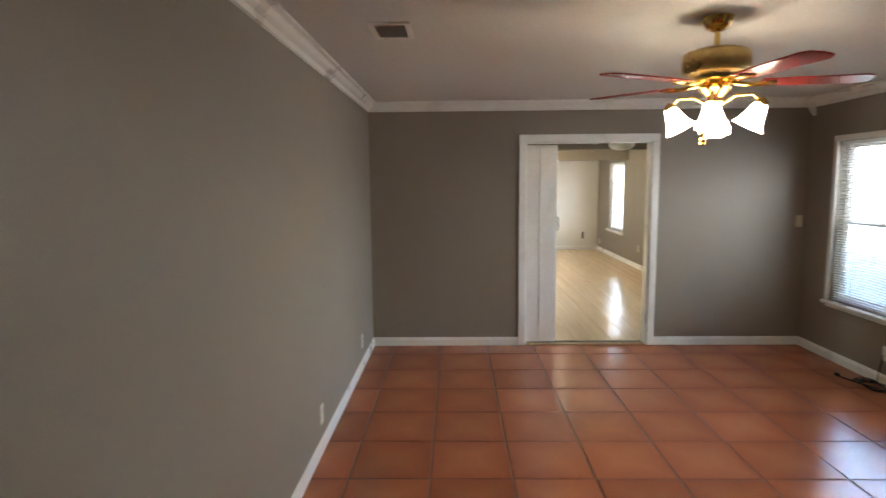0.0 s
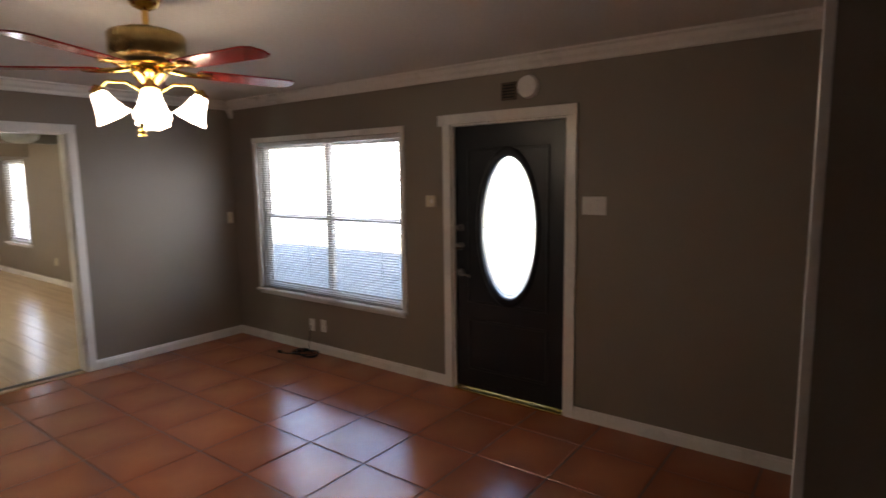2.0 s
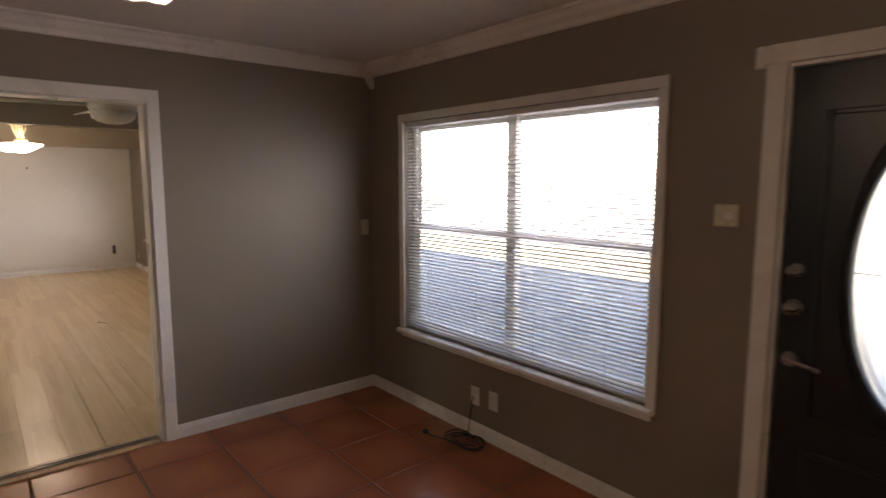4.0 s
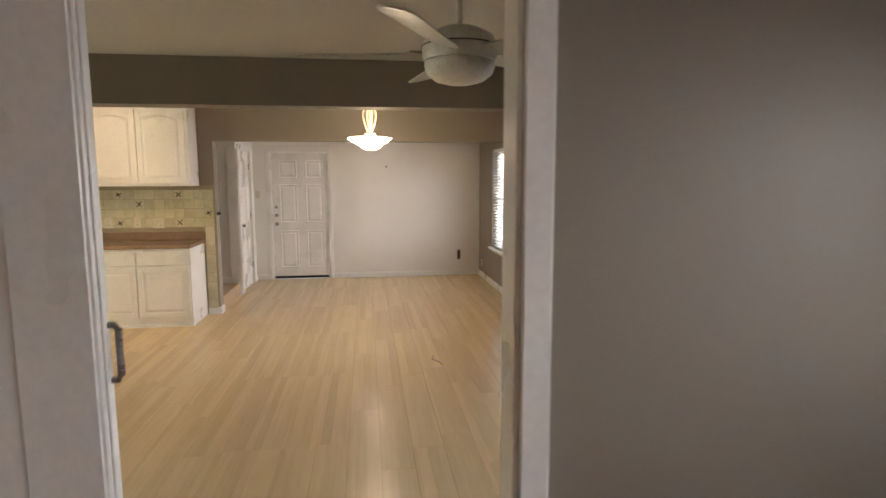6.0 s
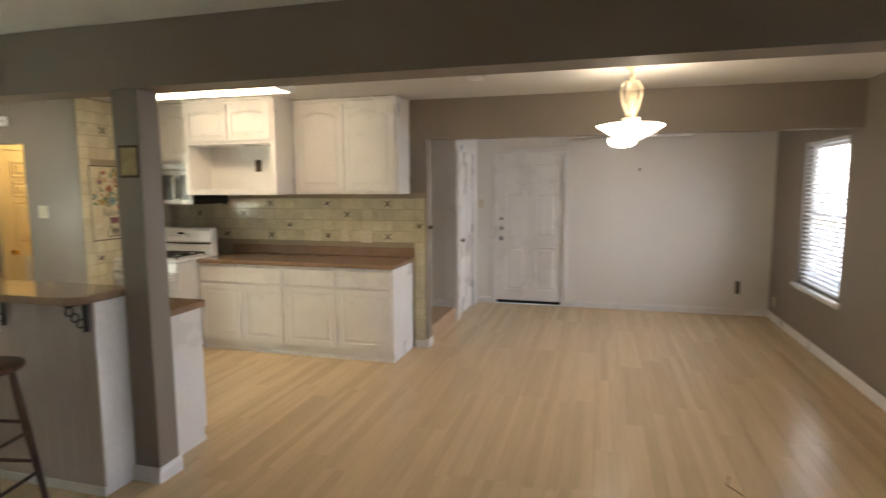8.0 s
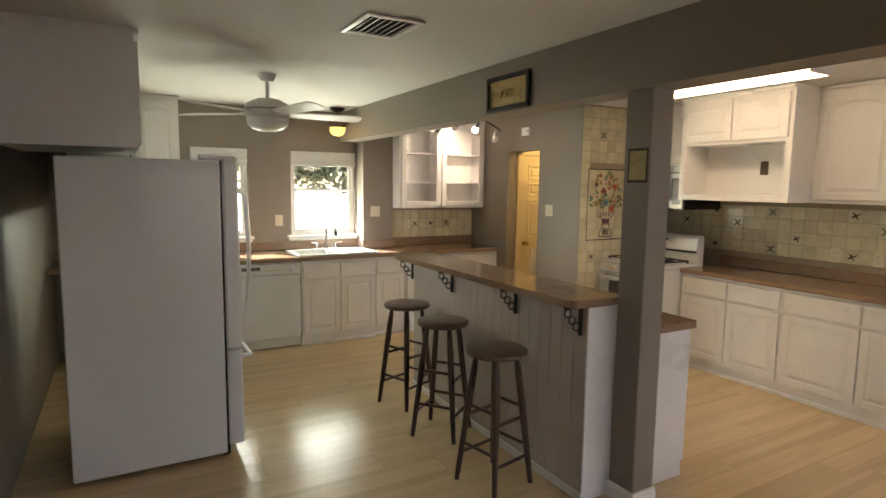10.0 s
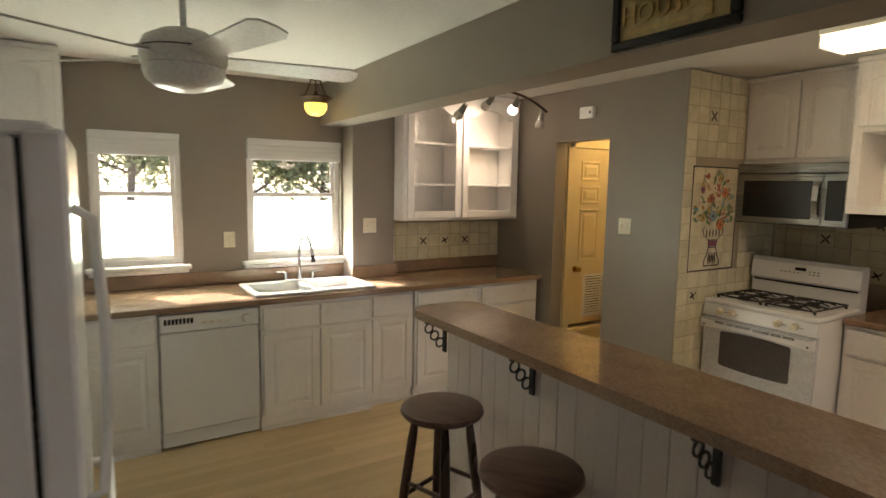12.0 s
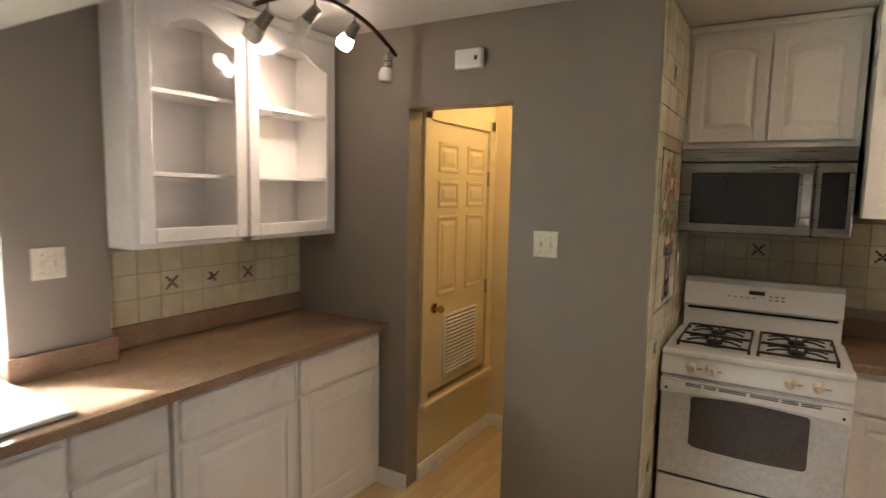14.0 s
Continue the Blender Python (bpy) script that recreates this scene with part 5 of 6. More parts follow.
for k in range(4):
    a = radians(63 + 90 * k)
    u = Vector((math.cos(a), math.sin(a), 0))
    c = Vector((*C, 0))
    arm = part("lamp_arm", tube([c + u * r + Vector((0, 0, z)) for r, z in ((0.03, 2.03), (0.09, 2.068), (0.165, 2.068), (0.195, 2.035))], 0.007, 8), BRASS, fan, smooth=True)
    part("socket", rod(c + u * 0.192 + Vector((0, 0, 2.045)), c + u * 0.205 + Vector((0, 0, 2.01)), 0.02, 0.03, 16), BRASS, arm)
    bm = lathe([(0.028, 0.0), (0.036, -0.02), (0.045, -0.055), (0.057, -0.088), (0.073, -0.115), (0.070, -0.116), (0.054, -0.09), (0.042, -0.06), (0.032, -0.02), (0.026, -0.002)], (0, 0, 0), 32, wave=0.07, waves=8)
    bmesh.ops.transform(bm, verts=bm.verts, matrix=Matrix.Translation(c + u * 0.201 + Vector((0, 0, 2.018))) @ Matrix.Rotation(radians(28), 4, u.cross(Vector((0, 0, -1)))))
    part("shade", bm, BULB, arm, "frosted tulip shade, lit", smooth=True)
K = (C[0] - 0.045, C[1] + 0.01)
bm = rod((*K, 2.05), (*K, 1.895), 0.0018, seg=6)
lathe([(0.004, 1.90), (0.014, 1.89), (0.009, 1.872), (0.017, 1.862), (0.012, 1.85), (0.019, 1.84), (0.0, 1.836)], (*K, 0), 16, bm)
part("pull_chain", bm, BRASS, fan, smooth=True)


def white_fan(x, y, turn, label, dome=None):
    fan = thing("ceiling_fan", (0, 0, 0), label, "ceiling fan", "white ceiling fans")
    part("canopy", lathe([(0.068, -0.001), (0.066, -0.02), (0.04, -0.055), (0.018, -0.06)], (0, 0, 0), 28), FANWHITE, fan, smooth=True)
    part("downrod", rod((0, 0, -0.058), (0, 0, -0.20), 0.013), FANWHITE, fan)
    part("motor_housing", lathe([(0.03, -0.175), (0.085, -0.185), (0.143, -0.215), (0.162, -0.25), (0.163, -0.30), (0.155, -0.322), (0.05, -0.326)], (0, 0, 0), 36), FANWHITE, fan, smooth=True)
    part("trim_ring", lathe([(0.155, -0.257), (0.1645, -0.260), (0.1645, -0.264), (0.155, -0.267)], (0, 0, 0), 36), BRONZE, fan)
    part("light_dome", lathe([(0.152, -0.324), (0.154, -0.342), (0.143, -0.374), (0.107, -0.402), (0.056, -0.416), (0.0, -0.419)], (0, 0, 0), 36), dome or DOME, fan, smooth=True)
    for k in range(5):
        a = 72 * k
        part("blade_iron", box(0, 0.1, -0.02, 0.02, -0.006, 0.0, 0.002), FANWHITE, fan).matrix_local = pose(0.115 * math.cos(radians(a)), 0.115 * math.sin(radians(a)), -0.276, 0, 0, a)
        part("blade", blade_shape(0.16, 0.72, 0.10, 0.14, -0.288, a, (0, 0), -13), FANWHITE, fan)
    fan.matrix_basis = pose(x, y, H, 0, 0, turn)
    return fan


white_fan(2.755, 7.54, 27, "white five-blade ceiling fan in the living room")
white_fan(-2.565, 7.94, 14, "white five-blade ceiling fan by the kitchen windows")
white_fan(2.42, 13.35, 0, "white five-blade ceiling fan with its light on in the entry", BOWL)

# bowl pendant
C = (2.39, 10.90)
pd = thing("pendant_lamp", (C[0], C[1], H), "cream scroll pendant lamp with a lit alabaster bowl", "pendant lamp")
part("canopy", lathe([(0.055, 2.438), (0.055, 2.425), (0.03, 2.40), (0.014, 2.385)], (*C, 0), 24), CREAMMETAL, pd, smooth=True)
part("stem", rod((*C, 2.39), (*C, 2.06), 0.010), CREAMMETAL, pd)
part("knuckle", lathe([(0.012, 2.37), (0.028, 2.355), (0.02, 2.335), (0.012, 2.32)], (*C, 0), 18), CREAMMETAL, pd, smooth=True)
for k in range(4):
    a = radians(20 + 90 * k)
    pts = [(0.012, 2.32), (0.045, 2.315), (0.068, 2.28), (0.07, 2.23), (0.055, 2.17), (0.03, 2.11), (0.022, 2.075)]
    part("scroll_arm", tube([(C[0] + r * math.cos(a), C[1] + r * math.sin(a), z) for r, z in pts], 0.008, 8), CREAMMETAL, pd, smooth=True)
part("collar", lathe([(0.02, 2.08), (0.055, 2.07), (0.06, 2.05), (0.02, 2.045)], (*C, 0), 24), CREAMMETAL, pd, smooth=True)
part("bowl", lathe([(0.215, 2.02), (0.205, 2.008), (0.17, 1.985), (0.125, 1.955), (0.07, 1.93), (0.03, 1.922), (0.0, 1.92), (0.0, 1.926), (0.07, 1.937), (0.12, 1.962), (0.165, 1.992), (0.2, 2.015), (0.212, 2.025)], (*C, 0), 40, wave=0.045, waves=6), BOWL, pd, "scalloped alabaster bowl, lit", smooth=True)
part("finial", lathe([(0.0, 1.90), (0.008, 1.893), (0.013, 1.905), (0.007, 1.92)], (*C, 0), 14), CREAMMETAL, pd, smooth=True)
pl = bpy.data.lights.new("pendant_bulb", "POINT")
pl.energy, pl.color, pl.shadow_soft_size = 1.0, (1.0, 0.80, 0.52), 0.05
new("pendant_bulb", pl).location = (C[0] + 0.1, C[1], 2.045)

# semi-flush lantern with amber glass
C = (-4.08, 9.0)
ln = thing("ceiling_lantern", (C[0], C[1], H), "dark bronze lantern with a glowing amber glass bowl", "ceiling lamp")
part("canopy", lathe([(0.075, 2.438), (0.078, 2.425), (0.05, 2.405), (0.012, 2.395)], (*C, 0), 28), BRONZE, ln, smooth=True)
for k in range(3):
    a = radians(40 + 120 * k)
    part("hanger", tube([(C[0] + r * math.cos(a), C[1] + r * math.sin(a), z) for r, z in ((0.035, 2.405), (0.05, 2.36), (0.085, 2.285))], 0.004, 6), BRONZE, ln)
part("crown_rim", lathe([(0.112, 2.285), (0.118, 2.275), (0.10, 2.262), (0.085, 2.245), (0.078, 2.235), (0.074, 2.245), (0.092, 2.268), (0.105, 2.283)], (*C, 0), 32, wave=0.06, waves=10), BRONZE, ln, smooth=True)
part("finial", lathe([(0.0, 2.33), (0.01, 2.32), (0.02, 2.295), (0.03, 2.28), (0.08, 2.265), (0.0, 2.262)], (*C, 0), 20), BRONZE, ln, smooth=True)
part("amber_bowl", lathe([(0.078, 2.236), (0.08, 2.215), (0.075, 2.19), (0.06, 2.165), (0.035, 2.15), (0.0, 2.145)], (*C, 0), 28, wave=0.03, waves=12), AMBER, ln, "ribbed amber glass bowl, lit", smooth=True)

# curved track lamp with four spots
tk = thing("track_light", (-3.6, 10.5, H), "curved bronze track light with four glass spots, one lit", "track light")
bar_pts = []
for k in range(15):
    s = k / 14
    bar_pts.append((-3.60, 9.91 + 0.86 * s, 2.395 - 0.125 * (2 * s - 1) ** 2))
part("bar", tube(bar_pts, 0.010, 8), BRONZE, tk, smooth=True)
part("canopy", rod((-3.62, 10.36, 2.438), (-3.62, 10.36, 2.414), 0.06, seg=24), STEEL, tk)
part("stem", rod((-3.61, 10.35, 2.415), (-3.60, 10.34, 2.394), 0.008), STEEL, tk)
for k, (i, aim) in enumerate(((1, (-0.75, -0.2, -0.75)), (5, (-0.8, -0.1, -0.6)), (9, (-0.75, 0.05, -0.75)), (13, (-0.12, -0.05, -1)))):
    p = Vector(bar_pts[i])
    q = p + Vector((0.0, 0.0, -0.055))
    d = Vector(aim).normalized()
    sp = part("spot_stem", rod(p, q, 0.004, seg=8), STEEL, tk)
    part("spot_cup", rod(q - d * 0.015, q + d * 0.05, 0.02, 0.026, 18), STEEL, sp, smooth=True)
    bm = lathe([(0.024, 0.0), (0.034, 0.025), (0.037, 0.045), (0.03, 0.065), (0.0, 0.072)], (0, 0, 0), 22)
    bmesh.ops.transform(bm, verts=bm.verts, matrix=Matrix.Translation(q + d * 0.046) @ d.to_track_quat("Z", "Y").to_matrix().to_4x4())
    part("spot_glass", bm, SPOT if k == 2 else DIMSPOT, sp, "lit spot glass" if k == 2 else "unlit frosted spot glass", smooth=True)
sl = bpy.data.lights.new("spot_bulb", "SPOT")
sl.energy, sl.color, sl.spot_size, sl.spot_blend, sl.shadow_soft_size = 2.2, (1.0, 0.84, 0.60), radians(110), 0.6, 0.03
new("spot_bulb", sl).matrix_world = look(Vector(bar_pts[9]) + Vector((-0.13, 0, -0.17)), (-4.3, 10.25, 1.85))

# fluorescent box
fl = thing("fluorescent_light", (-0.83, 10.74, H), "glowing warm fluorescent ceiling box in the kitchen", "ceiling lamp")
part("housing", box(-1.50, -0.155, 10.60, 10.88, 2.412, 2.438, 0.004), TRIM, fl)
bm = box(-1.49, -0.165, 10.61, 10.87, 2.355, 2.4115, 0.02, seg=2)
part("diffuser", bm, PANEL, fl, "glowing ribbed diffuser")
for x in (-1.50, -0.165):
    part("end_cap", box(x, x + 0.01, 10.605, 10.875, 2.35, 2.412, 0.004), TRIM, fl)

# unseen globe lamp, added to brighten the passage
gl = thing("hall_fill_lamp", (-3.05, 11.45, H), "unseen globe lamp added on the passage ceiling as fill light", "ceiling lamp")
part("base", rod((-3.05, 11.45, 2.438), (-3.05, 11.45, 2.41), 0.07, seg=24), BRASS, gl)
part("globe", lathe([(0.06, 2.41), (0.095, 2.38), (0.105, 2.345), (0.08, 2.30), (0.0, 2.285)], (-3.05, 11.45, 0), 28), HALL_FILL, gl, smooth=True)


# ---- small fittings ----
def grille(name, x0, x1, y0, y1, z, n, label, split=False):
    root = thing(name, ((x0 + x1) / 2, (y0 + y1) / 2, z), label, "vent")
    b = 0.03
    bm = box(x0, x1, y0, y0 + b, z - 0.012, z - 0.0005, 0.003)
    for p in ((x0, x1, y1 - b, y1), (x0, x0 + b, y0 + b, y1 - b), (x1 - b, x1, y0 + b, y1 - b)):
        box(*p, z - 0.012, z - 0.0005, 0.003, bm)
    part("frame", bm, TRIM, root)
    part("backing", box(x0 + b, x1 - b, y0 + b, y1 - b, z - 0.003, z - 0.0006), BLACK, root)
    for k in range(n):
        y = y0 + b + (y1 - y0 - 2 * b) * (k + 0.5) / n
        part("louvre", prism([(y - 0.008, z - 0.012), (y + 0.006, z - 0.0035), (y + 0.008, z - 0.0045), (y - 0.006, z - 0.013)], "x", x0 + b, x1 - b), TRIM, root)
    return root


grille("ceiling_vent", 0.325, 0.535, 3.46, 3.76, H, 9, "small grey ceiling air vent above the tile room")
grille("ceiling_vent", -1.12, -0.75, 8.0, 8.31, H, 7, "white ceiling air register with slanted louvres")
sd = thing("smoke_detector", (1.28, 11.03, H), "round white smoke detector on the ceiling", "smoke detector")
part("body", lathe([(0.065, 2.4385), (0.065, 2.42), (0.05, 2.408), (0.0, 2.405)], (1.28, 11.03, 0), 28), TRIM, sd, smooth=True)


def plate(x, y, z, face, w=0.075, h=0.118, slots="outlet", label="ivory outlet plate on the wall", material=None, category="outlet"):
    """A wall plate; face is the way it looks: -x, +x, -y or +y, as degrees from -y."""
    root = thing("wall_plate", (0, 0, 0), label, category)
    part("cover", box(-w / 2, w / 2, -0.006, -0.0004, -h / 2, h / 2, 0.002), material or IVORY, root)
    n = max(1, round(w / 0.075))
    for k in range(n):
        u = (k - (n - 1) / 2) * 0.046
        if slots == "outlet":
            for v in (-0.022, 0.022):
                sock = part("socket", box(u - 0.014, u + 0.014, -0.0085, -0.0062, v - 0.014, v + 0.014, 0.002), material or IVORY, root)
                for s in (-0.005, 0.005):
                    part("slot", box(u + s - 0.001, u + s + 0.001, -0.0092, -0.0086, v - 0.005, v + 0.005), BLACK, sock)
        elif slots == "switch":
            part("toggle", box(u - 0.005, u + 0.005, -0.016, -0.0062, -0.011, 0.011, 0.002), material or IVORY, root)
            for v in (-0.032, 0.032):
                part("screw", rod((u, -0.0062, v), (u, -0.0075, v), 0.003, seg=8), STEEL, root)
    root.matrix_basis = pose(x, y, z, 0, 0, face)
    return root


ON_E, ON_W, ON_N, ON_S = -90, 90, 0, 180
plate(-0.0945, 3.99, 0.235, ON_W, material=TRIM, label="white outlet plate low on the taupe wall")
plate(-0.0945, 5.56, 0.25, ON_W, material=TRIM, label="white outlet plate low in the corner")
plate(EAST - 0.0005, 5.115, 0.258, ON_E, material=TRIM, label="white cable outlet under the wide window")
plate(EAST - 0.0005, 4.955, 0.268, ON_E, material=TRIM, label="white outlet plate under the wide window")
plate(EAST - 0.0005, 2.326, 1.45, ON_E, 0.16, 0.118, "switch", "white four-gang switch plate beside the front door", TRIM, "switch")
plate(-4.2495, 9.50, 1.332, ON_W, 0.115, 0.118, "switch", "ivory double switch plate beside the kitchen window", None, "switch")
plate(WEST + 0.0005, 8.455, 1.235, ON_W, 0.082, 0.118, "switch", "ivory switch plate between the kitchen windows", None, "switch")
plate(-2.845, 10.8895, 1.393, ON_N, 0.115, 0.118, "switch", "ivory double switch plate beside the passage", None, "switch")
for x in (-0.621, -0.308):
    plate(x, 12.047, 1.115, ON_N, label="ivory outlet plate on the tiled backsplash")
plate(-0.07, 12.047, 1.108, ON_N, 0.12, 0.118, "outlet", "ivory double outlet plate on the tiled backsplash")
plate(-1.06, 11.709, 1.822, ON_N, 0.07, 0.115, "outlet", "dark bronze outlet plate inside the niche", BRONZE)
plate(0.635, NORTH - 0.0005, 1.374, ON_N, 0.075, 0.118, "switch", "ivory switch plate beside the white door", None, "switch")
plate(3.865, NORTH - 0.0005, 0.345, ON_N, 0.05, 0.16, "outlet", "dark phone jack box low on the pale wall", BRONZE)
plate(EAST - 0.0005, 14.16, 0.23, ON_E, label="ivory outlet plate low in the entry")
plate(EAST - 0.0005, 11.31, 0.37, ON_E, label="ivory outlet plate between the windows")
plate(3.9945, 9.47, 0.31, ON_E, label="ivory outlet plate on the pilaster")
plate(3.9945, 9.48, 1.39, ON_E, 0.075, 0.118, "switch", "ivory switch plate on the pilaster", None, "switch")

tm = thing("thermostat", (4.15, 6.27, 1.25), "ivory wall thermostat in the room's corner", "thermostat")
part("case", box(4.145, 4.20, 6.248, 6.2755, 1.195, 1.31, 0.006, seg=2), IVORY, tm)
part("lever", box(4.16, 4.185, 6.244, 6.248, 1.225, 1.232), TRIM, tm)
tm.location.x -= 0.03
wb = thing("alarm_keypad", (EAST, 3.64, 1.46), "small pinkish white wall keypad beside the front door", "keypad")
part("case", box(EAST - 0.022, EAST - 0.0005, 3.592, 3.687, 1.415, 1.505, 0.005), IVORY, wb)
part("display", box(EAST - 0.0235, EAST - 0.0221, 3.612, 3.642, 1.445, 1.475), TRIM, wb)
ch = thing("door_chime", (EAST, 2.80, 2.235), "round white chime above the front door", "door chime")
part("cover", rod((EAST - 0.0005, 2.80, 2.237), (EAST - 0.035, 2.80, 2.237), 0.078, 0.07, 32), TRIM, ch, smooth=True)
vb = thing("transom_vent", (EAST, 2.948, 2.22), "small dark square wall vent above the front door", "vent")
part("frame", box(EAST - 0.012, EAST - 0.0005, 2.89, 3.01, 2.162, 2.282, 0.003), BRONZE, vb)
for k in range(5):
    part("louvre", box(EAST - 0.018, EAST - 0.0121, 2.905, 2.995, 2.177 + 0.02 * k, 2.187 + 0.02 * k, 0.002), BLACK, vb)
ds = thing("door_sensor", (EAST, 3.55, 2.06), "small white door contact beside the front door casing", "sensor")
part("case", box(EAST - 0.024, EAST - 0.0005, 3.525, 3.56, 2.02, 2.10, 0.004), TRIM, ds)
part("magnet", box(EAST - 0.03, EAST - 0.0185, 3.50, 3.522, 2.03, 2.09, 0.003), TRIM, ds)
sn = thing("wall_sensor", (-3.29, 10.88, 2.26), "white plastic detector above the passage", "detector")
part("case", box(-3.36, -3.22, 10.855, 10.8895, 2.215, 2.305, 0.006, seg=2), TRIM, sn)
part("button", box(-3.255, -3.24, 10.852, 10.8555, 2.25, 2.27), BLACK, sn)
sn.location += Vector((0.04, 0, -0.02))
hk = thing("picture_hook", (2.672, NORTH, 1.81), "small dark picture hook on the pale wall", "hook")
part("nail", rod((2.672, NORTH, 1.81), (2.672, NORTH - 0.02, 1.815), 0.006, seg=10), BRONZE, hk)
bm = prism([(2.664, 1.79), (2.680, 1.79), (2.682, 1.825), (2.662, 1.825)], "y", NORTH - 0.004, NORTH - 0.0005)
part("hook", bm, BRONZE, hk)
kn = thing("coat_hook", (0.585, 12.1, 1.2), "dark round coat peg on the wall end", "hook")
part("peg", rod((0.571, 12.12, 1.205), (0.61, 12.12, 1.215), 0.012, 0.018, 14), BRONZE, kn)
part("flange", rod((0.5705, 12.12, 1.205), (0.577, 12.12, 1.205), 0.022, seg=16), BRONZE, kn)

# framed word plaque on the beam
pq = thing("wall_plaque", (-1.22, 9.15, 2.25), "dark framed plaque with a raised word and a cross", "plaque")
GOLD = surface("aged_gold_plate", (0.34, 0.25, 0.10), (0.46, 0.36, 0.17), 0.45, metal=0.3, big=9, fine=40, relief=0.2)
px0, px1, pz0, pz1 = -1.445, -0.99, 2.147, 2.37
bm = bmesh.new()
for p in ((px0, px1, pz0, pz0 + 0.03), (px0, px1, pz1 - 0.03, pz1), (px0, px0 + 0.03, pz0 + 0.03, pz1 - 0.03), (px1 - 0.03, px1, pz0 + 0.03, pz1 - 0.03)):
    box(p[0], p[1], 9.132, 9.1595, p[2], p[3], 0.005, bm)
part("frame", bm, BLACK, pq)
pl8 = part("plate", box(px0 + 0.03, px1 - 0.03, 9.145, 9.158, pz0 + 0.03, pz1 - 0.03), GOLD, pq)
cu = bpy.data.curves.new("word", "FONT")
cu.body, cu.size, cu.extrude, cu.align_x = "HOUSE", 0.085, 0.003, "CENTER"
tmp = bpy.data.objects.new("word", cu)
scene.collection.objects.link(tmp)
me = bpy.data.meshes.new_from_object(tmp)
bpy.data.objects.remove(tmp)
me.materials.append(ANTIQUE)
word = new("lettering", me)
word.parent = pl8
word.matrix_local = Matrix.Translation(-pq.location) @ pose(-1.27, 9.142, 2.225, 90, 0, 0)
bm = box(-1.10, -1.075, 9.138, 9.1448, 2.19, 2.335, 0.003)
box(-1.145, -1.03, 9.138, 9.1448, 2.275, 2.30, 0.003, bm)
part("cross", bm, ANTIQUE, pl8)
for a, b, z in ((-1.39, -1.19, 2.317), (-1.38, -1.25, 2.195), (-1.23, -1.15, 2.195)):
    part("small_line", box(a, b, 9.1425, 9.1449, z, z + 0.010), ANTIQUE, pl8)
pq.location.z -= 0.02
# small hanging plate on the post
hp = thing("hanging_plate", (-0.17, 9.19, 1.75), "small dark framed picture hung on the post", "picture")
part("frame", box(-0.232, -0.10, 9.184, 9.1995, 1.665, 1.84, 0.004), BRONZE, hp)
part("picture", box(-0.217, -0.115, 9.1825, 9.184, 1.682, 1.823), GOLD, hp, "faded yellow picture")

# cable coil on the floor by the outlet
cb = thing("cable_coil", (4.05, 5.05, 0), "loose coil of black cable on the tiles", "cable")
r = random.Random(3)
pts = []
for k in range(70):
    a, rr = k * 0.42, 0.09 + 0.03 * math.sin(k * 0.35)
    pts.append((4.09 + rr * 0.8 * math.cos(a), 5.0 + rr * 1.3 * math.sin(a), 0.008 + 0.022 * (0.5 + 0.5 * math.sin(k * 0.9))))
part("cable", tube(pts, 0.005, 6), BLACK, cb, smooth=True)
part("plug", box(3.97, 4.0, 5.23, 5.27, 0.001, 0.025, 0.005), BLACK, cb)
part("lead", tube([(4.02, 5.1, 0.008), (3.99, 5.2, 0.006), (3.985, 5.25, 0.012)], 0.005, 6), BLACK, cb, smooth=True)
part("drop_lead", tube([(EAST - 0.01, 5.05, 0.25), (EAST - 0.03, 5.05, 0.14), (4.16, 5.04, 0.03), (4.12, 5.0, 0.01)], 0.004, 6), BLACK, cb, smooth=True)
cb.location.y += 0.08
fr_ = thing("floor_reed", (2.02, 6.36, 0.02), "worn strip of loose weather seal on the threshold", "weather strip")
part("strip", box(1.95, 2.20, 6.335, 6.352, 0.0125, 0.021, 0.002), UNDER, fr_)
ls = thing("loose_thread", (2.9, 9.9, 0), "thin dark scrap of thread on the laminate", "scrap")
part("thread", tube([(2.93, 10.05, 0.004), (2.90, 9.95, 0.003), (2.96, 9.86, 0.003), (2.97, 9.78, 0.004)], 0.003, 6), UNDER, ls)

# ---- wall tiles ----
T = 0.11
bm = box(-T / 2 + 0.0016, T / 2 - 0.0016, -0.007, -0.0005, -T / 2 + 0.0016, T / 2 - 0.0016, 0.0018)
ct_ob = part("tile", bm, CERAMIC)
ceramic = ct_ob.data
bpy.data.objects.remove(ct_ob)


